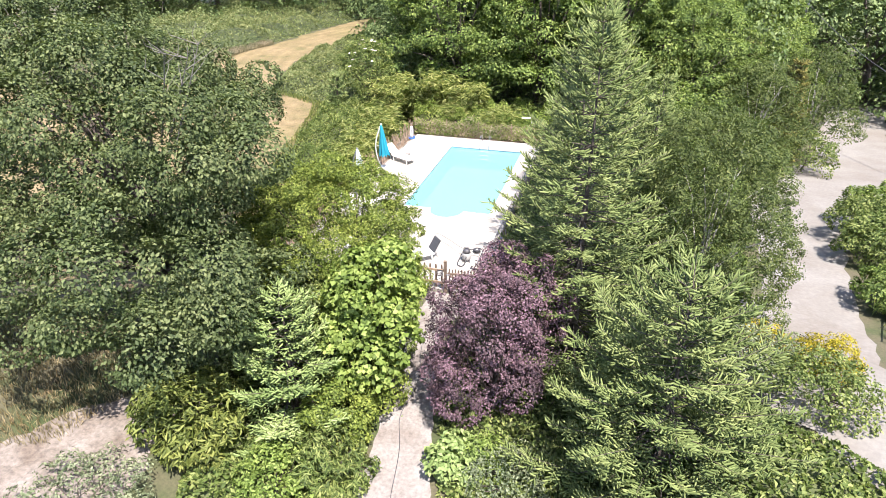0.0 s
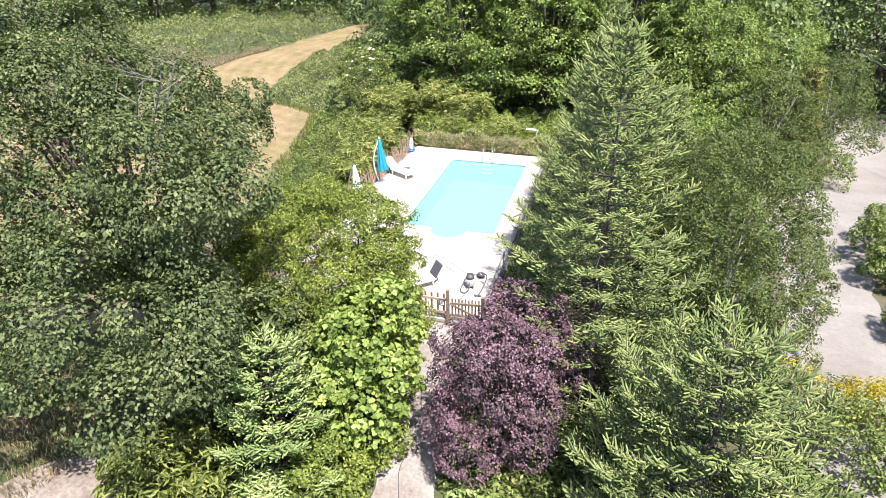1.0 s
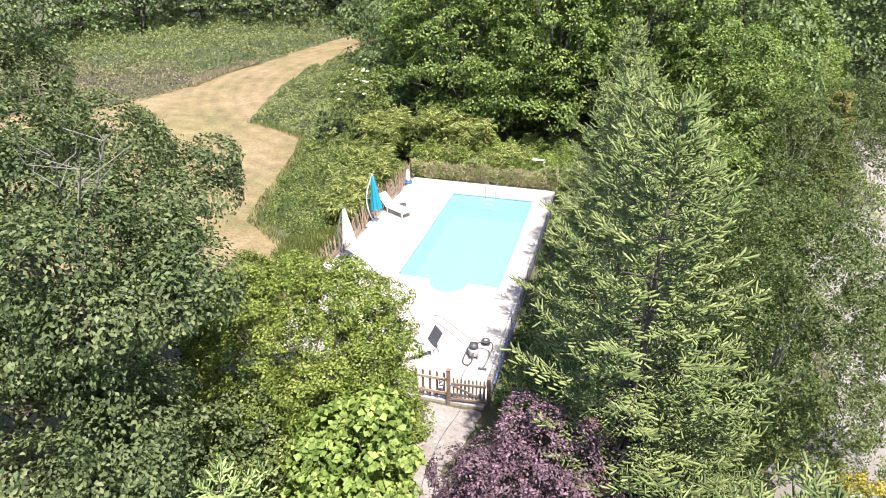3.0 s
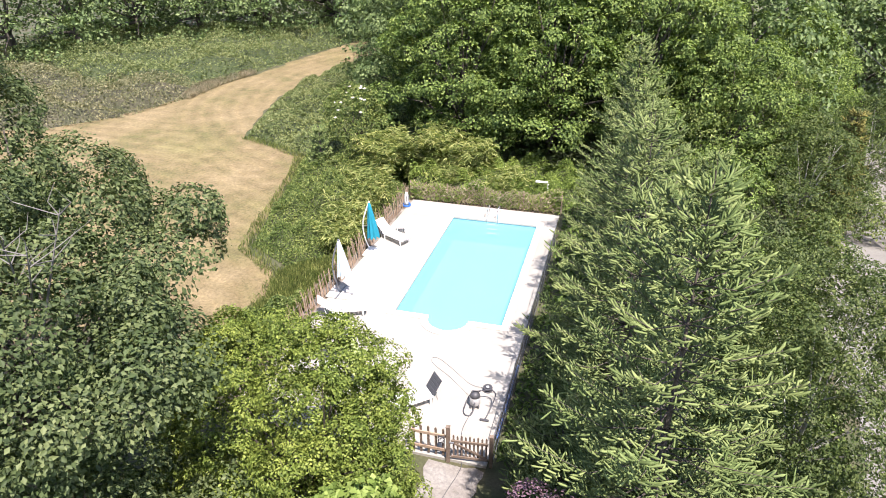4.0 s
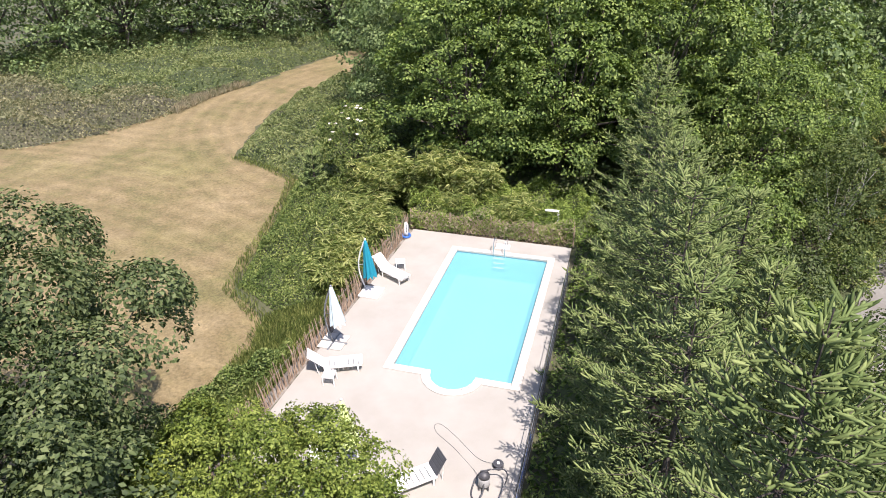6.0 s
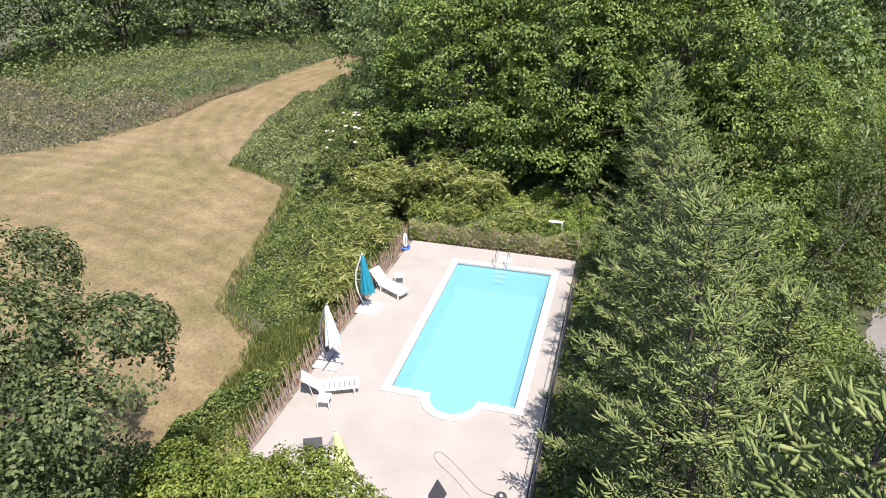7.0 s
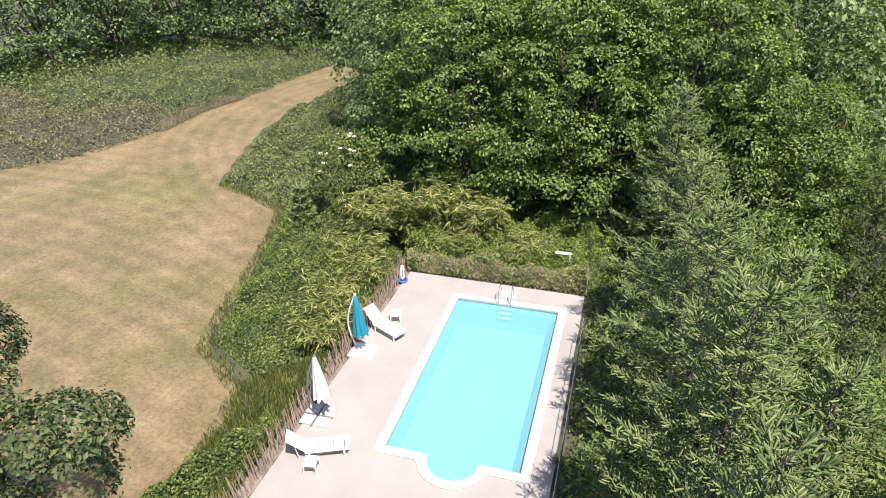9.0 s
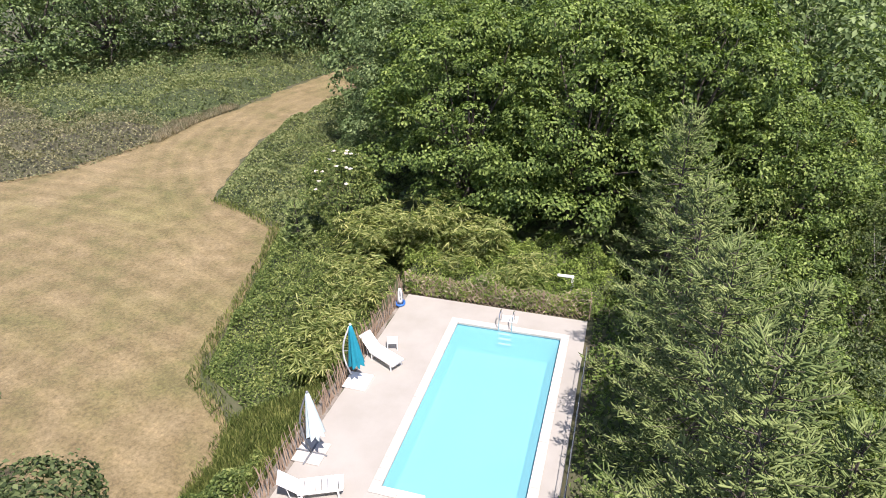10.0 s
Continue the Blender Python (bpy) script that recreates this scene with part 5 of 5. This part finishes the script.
def cleaner():
    root = thing("pool_cleaner", "upright white and grey pool cleaner on a blue ring base", "pool cleaner", (-2.9, 10.15, 0), 20)
    bm = bmesh.new()
    tube(bm, [Vector((0.2 * math.cos(a), 0.24 * math.sin(a), 0.06)) for a in [k * math.tau / 24 for k in range(24)]], 0.055, 8, True)
    part("ring_base", bm, M_BLUE, root, "blue plastic ring", smooth=True)
    bm = bmesh.new()
    tube(bm, [(0, 0, 0.03), (0, 0.02, 0.3), (0.01, 0.06, 0.62), (0.01, 0.07, 0.78)], [0.13, 0.11, 0.1, 0.06], 12)
    part("body", bm, M_WHITE, root, smooth=True)
    bm = bmesh.new()
    tube(bm, [(0.02, -0.09, 0.3), (0.02, -0.1, 0.5), (0.02, -0.04, 0.74)], 0.03, 8)
    part("handle", bm, M_DARKSTEEL, root, smooth=True)
    part("panel", box(bmesh.new(), 0.13, 0.03, 0.45, 0.05, 0.12, 0.3, 0.015), M_DARKSTEEL, root, "grey side panel")


def vacuum():
    root = thing("wet_vacuum", "grey and black drum vacuum cleaner with a dark hose", "vacuum cleaner", (4.54, -4.75, 0), 10)
    bm = bmesh.new()
    tube(bm, [(0, 0, 0.1), (0, 0, 0.14), (0, 0, 0.4), (0, 0, 0.42)], [0.15, 0.18, 0.18, 0.17], 20)
    part("drum", bm, M_STEEL2, root, "pale grey drum", smooth=True)
    bm = bmesh.new()
    tube(bm, [(0, 0, 0.42), (0, 0, 0.5), (0, 0, 0.56), (0, 0, 0.6)], [0.175, 0.165, 0.12, 0.05], 20)
    part("motor_head", bm, M_GREYPLASTIC, root, "black motor head", smooth=True)
    bm = bmesh.new()
    tube(bm, [(-0.13, 0, 0.5), (-0.1, 0, 0.64), (0.1, 0, 0.64), (0.13, 0, 0.5)], 0.018, 7)
    part("handle", bm, M_GREYPLASTIC, root, smooth=True)
    for a in (45, 135, 225, 315):
        w = Vector((0.19 * math.cos(radians(a)), 0.19 * math.sin(radians(a)), 0))
        bm = bmesh.new()
        tube(bm, [w + Vector((0, 0, 0.05)), w * 0.85 + Vector((0, 0, 0.13))], [0.03, 0.04], 6)
        part("caster_arm", bm, M_GREYPLASTIC, root)
        bm = bmesh.new()
        tube(bm, [w + Vector((-0.015, 0, 0.035)), w + Vector((0.015, 0, 0.035))], 0.035, 10)
        part("wheel", bm, M_GREYPLASTIC, root)
    bm = bmesh.new()
    loop = [Vector((0, -0.18, 0.3)), Vector((-0.02, -0.32, 0.14)), Vector((-0.12, -0.5, 0.04)), Vector((-0.28, -0.5, 0.03)), Vector((-0.36, -0.3, 0.03)), Vector((-0.3, 0.0, 0.1)), Vector((-0.15, 0.22, 0.3)), Vector((0.2, 0.3, 0.42))]
    tube(bm, spline(loop), 0.024, 8)
    part("hose", bm, M_GREYPLASTIC, root, "dark ribbed hose", smooth=True)
    wand = thing("vacuum_wand", "dark vacuum wand with a floor head lying on the terrace", "vacuum wand", (5.0, -5.35, 0))
    bm = bmesh.new()
    tube(bm, spline([Vector((-0.3, 0.92, 0.42)), Vector((0.0, 0.95, 0.5)), Vector((0.18, 0.82, 0.48)), Vector((0.17, 0.55, 0.33)), Vector((0.06, 0.15, 0.1)), Vector((0, 0, 0.04))]), 0.02, 8)
    part("tube", bm, M_GREYPLASTIC, wand, smooth=True)
    part("floor_head", box(bmesh.new(), 0, -0.02, 0.03, 0.3, 0.08, 0.06, 0.015), M_GREYPLASTIC, wand)
    reel = thing("cable_reel", "round black cable reel lying on the terrace", "cable reel", (4.79, -3.87, 0))
    for r0, r1, z0, z1, name, mt in ((0.17, 0.17, 0.0, 0.03, "flange", M_GREYPLASTIC), (0.11, 0.11, 0.03, 0.12, "drum", M_GREYPLASTIC), (0.17, 0.16, 0.12, 0.15, "flange", M_GREYPLASTIC), (0.05, 0.045, 0.15, 0.17, "hub", M_WHITE)):
        bm = bmesh.new()
        tube(bm, [(0, 0, z0), (0, 0, z1)], [r0, r1], 20)
        part(name, bm, mt, reel)
    bm = bmesh.new()
    tube(bm, [Vector((0.1 * math.cos(a), 0.1 * math.sin(a), 0.17)) for a in [k * math.tau / 14 for k in range(14)]], 0.012, 5, True)
    part("grip", bm, M_GREYPLASTIC, reel)
    flex = thing("power_cable", "thin dark power cable trailing over terrace and path", "cable", (0, 0, 0))
    bm = bmesh.new()
    tube(bm, spline([Vector((4.36, -4.6, 0.2)), Vector((4.1, -4.2, 0.012)), Vector((3.3, -3.5, 0.012)), Vector((2.6, -3.0, 0.012)), Vector((2.42, -2.68, 0.012)), Vector((2.65, -2.6, 0.012)), Vector((3.3, -3.05, 0.012)), Vector((4.1, -3.7, 0.012)), Vector((4.62, -3.85, 0.06))]), 0.006, 5)
    part("lead", bm, M_GREYPLASTIC, flex)
    bm = bmesh.new()
    pts = [(4.5, -5.1), (4.42, -6.0), (4.62, -7.0), (4.75, -7.5), (4.5, -9.0), (4.55, -11), (4.95, -12.6), (5.1, -13.6), (5.05, -14.8), (5.45, -16), (5.7, -17.2), (6.0, -19), (6.2, -22)]
    tube(bm, spline([Vector((x, y, (max(ground_z(x, y), 0.0) if y > -7.25 else ground_z(x, y) + 0.03) + 0.014)) for x, y in pts]), 0.009, 5)
    part("lead", bm, M_GREYPLASTIC, flex)


def spline(pts, n=6):
    """Smooth points through pts (Catmull-Rom)."""
    out = []
    for i in range(len(pts) - 1):
        p0, p1, p2, p3 = pts[max(i - 1, 0)], pts[i], pts[i + 1], pts[min(i + 2, len(pts) - 1)]
        for k in range(n):
            t = k / n
            out.append(0.5 * ((2 * p1) + (p2 - p0) * t + (2 * p0 - 5 * p1 + 4 * p2 - p3) * t * t + (3 * p1 - p0 - 3 * p2 + p3) * t ** 3))
    out.append(pts[-1])
    return out


M_STEEL2 = surface("pale_grey_plastic", [(0.3, (0.38, 0.38, 0.38)), (0.7, (0.5, 0.5, 0.5))], 4.0, 40, 0.4, bump=0.03, grain=0.1)
umbrella("closed teal cantilever umbrella with a white curved pole", (-3.0, 4.81), (-2.74, 4.5, 2.62), (-2.62, 4.52, 0.88), M_TEAL, M_WHITE, "plate")
umbrella("closed pale blue-white cantilever umbrella on a cross base", (-2.73, 0.74), (-2.66, 0.84, 2.48), (-2.42, 0.64, 1.0), M_PALE, M_DARKSTEEL, "cross")
umbrella("closed pale lime cantilever umbrella", (0.28, -5.1), (0.3, -4.95, 2.5), (0.5, -5.05, 0.95), M_LIMECLOTH, M_STEEL2, "cross")
lounger("white plastic sun lounger with its back raised", (-2.25, 6.1), -27, 38)
lounger("white plastic sun lounger with its back raised", (-1.95, -0.8), 24)
lounger("white sun lounger with a dark grey backrest", (2.69, -5.07), 222, 58, True)
lounger("white sun lounger with a dark grey backrest", (-0.85, -4.5), -68, 58, True)
side_table("small white slatted plastic side table", (-2.1, 6.95), 20)
side_table("small white slatted plastic side table", (-1.85, -1.55), 10)
ladder()
cleaner()
vacuum()
gate_and_panel()
side_fence()
lattice_fence()
chestnut_fence()


M_GREYWOOD = surface("grey_pole_wood", [(0.3, (0.2, 0.19, 0.17)), (0.7, (0.32, 0.3, 0.27))], 3.0, 25, 0.85)


def white_arm():
    root = thing("white_post", "white square post with a short arm beside the hedge", "post", (4.55, 12.7, ground_z(4.55, 12.7)))
    part("shaft", box(bmesh.new(), 0, 0, 0.55, 0.1, 0.1, 1.3, 0.01), M_WHITE, root)
    part("arm", box(bmesh.new(), -0.32, 0.03, 1.22, 0.75, 0.16, 0.07, 0.01), M_WHITE, root)


def planter():
    root = thing("storage_box", "dark garden box with a pale lid beside the path", "box", (3.35, -11.3, ground_z(3.35, -11.3)), 12)
    part("body", box(bmesh.new(), 0, 0, 0.24, 0.6, 1.0, 0.5, 0.02), M_DARKFABRIC, root)
    part("lid", box(bmesh.new(), 0, 0, 0.51, 0.66, 1.06, 0.05, 0.015), M_GREYPLASTIC, root)
    slab = thing("step_stone", "pale flat step stone beside the path", "stone", (3.95, -11.5, ground_z(3.95, -11.5)), 10)
    part("slab", box(bmesh.new(), 0, 0, 0.04, 0.35, 0.7, 0.12, 0.02), M_COPING, slab)


def pole_and_line():
    z0 = ground_z(24.5, 42)
    root = thing("utility_pole", "leaning grey wooden utility pole among the trees", "pole", (24.5, 42.0, z0))
    bm = bmesh.new()
    tube(bm, [(0, 0, -0.5), (0.6, 1.0, 5.0), (1.25, 2.2, 4.9 - z0)], [0.17, 0.14, 0.1], 9)
    part("shaft", bm, M_GREYWOOD, root, smooth=True)
    for k in range(2):
        bm = bmesh.new()
        tube(bm, [(1.2 + 0.02 * k, 2.15 - 0.2 + 0.4 * k, 4.5 - z0), (1.22 + 0.02 * k, 2.15 - 0.2 + 0.4 * k, 4.7 - z0)], 0.05, 7)
        part("insulator", bm, M_WHITE, root, "white insulator")
    line = thing("overhead_line", "black overhead cable sagging across the drive", "cable")
    a, b = Vector((25.7, 44.1, 4.7)), Vector((34.0, -6.0, 5.0))
    bm = bmesh.new()
    tube(bm, [a.lerp(b, k / 24) - Vector((0, 0, 3.0 * 4 * (k / 24) * (1 - k / 24))) for k in range(25)], 0.03, 5)
    part("wire", bm, M_GREYPLASTIC, line)


def picket_low():
    root = thing("low_fence", "low rustic wooden fence beside the drive", "fence", (20.2, -6.4, ground_z(20.2, -6.4)), 70)
    for k in range(7):
        bm = bmesh.new()
        tube(bm, [(-0.9 + k * 0.3, 0, -0.1), (-0.9 + k * 0.3 + (0.12 if k % 2 else -0.12), 0, 0.75)], 0.025, 5)
        part("stake", bm, M_STAKE, root)
    bm = bmesh.new()
    tube(bm, [(-1.0, 0.03, 0.55), (1.0, 0.03, 0.58)], 0.025, 5)
    part("rail", bm, M_STAKE, root)


def dead_branches():
    """Bare grey boughs standing out of the oak's crown."""
    rng = np.random.default_rng(12)
    root = thing("dead_bough", "bare grey dead bough in the oak's crown", "branch", (-4.2, -12.6, 3.0))
    for k in range(3):
        bm = bmesh.new()
        s = Vector((1.6 + 0.5 * k, -0.6 - 0.4 * k, 4.5))
        e = Vector(((3.3, -1.8, 7.5), (4.3, -2.2, 7.5), (3.8, -1.0, 7.6))[k])
        mid = s.lerp(e, 0.55) + Vector((0.1, 0, 0.2))
        line = spline([s, mid, e])
        tube(bm, line, [0.03 - 0.024 * i / 12 for i in range(13)], 5)
        bough = part("bough", bm, M_DEADWOOD, root)
        for j in range(9):
            p = line[min(5 + j // 2 * 2, 11)]
            q = p + Vector((rng.normal() * 0.3, rng.normal() * 0.3, 0.25))
            bm = bmesh.new()
            tube(bm, [p, q, q + Vector((rng.normal() * 0.22, rng.normal() * 0.22, 0.25))], [0.012, 0.008, 0.003], 4)
            part("twig", bm, M_DEADWOOD, bough)


M_DEADWOOD = surface("dead_bough_wood", [(0.3, (0.13, 0.12, 0.105)), (0.7, (0.22, 0.205, 0.185))], 3.0, 25, 0.9)
white_arm()
planter()
pole_and_line()
picket_low()
dead_branches()
coping()
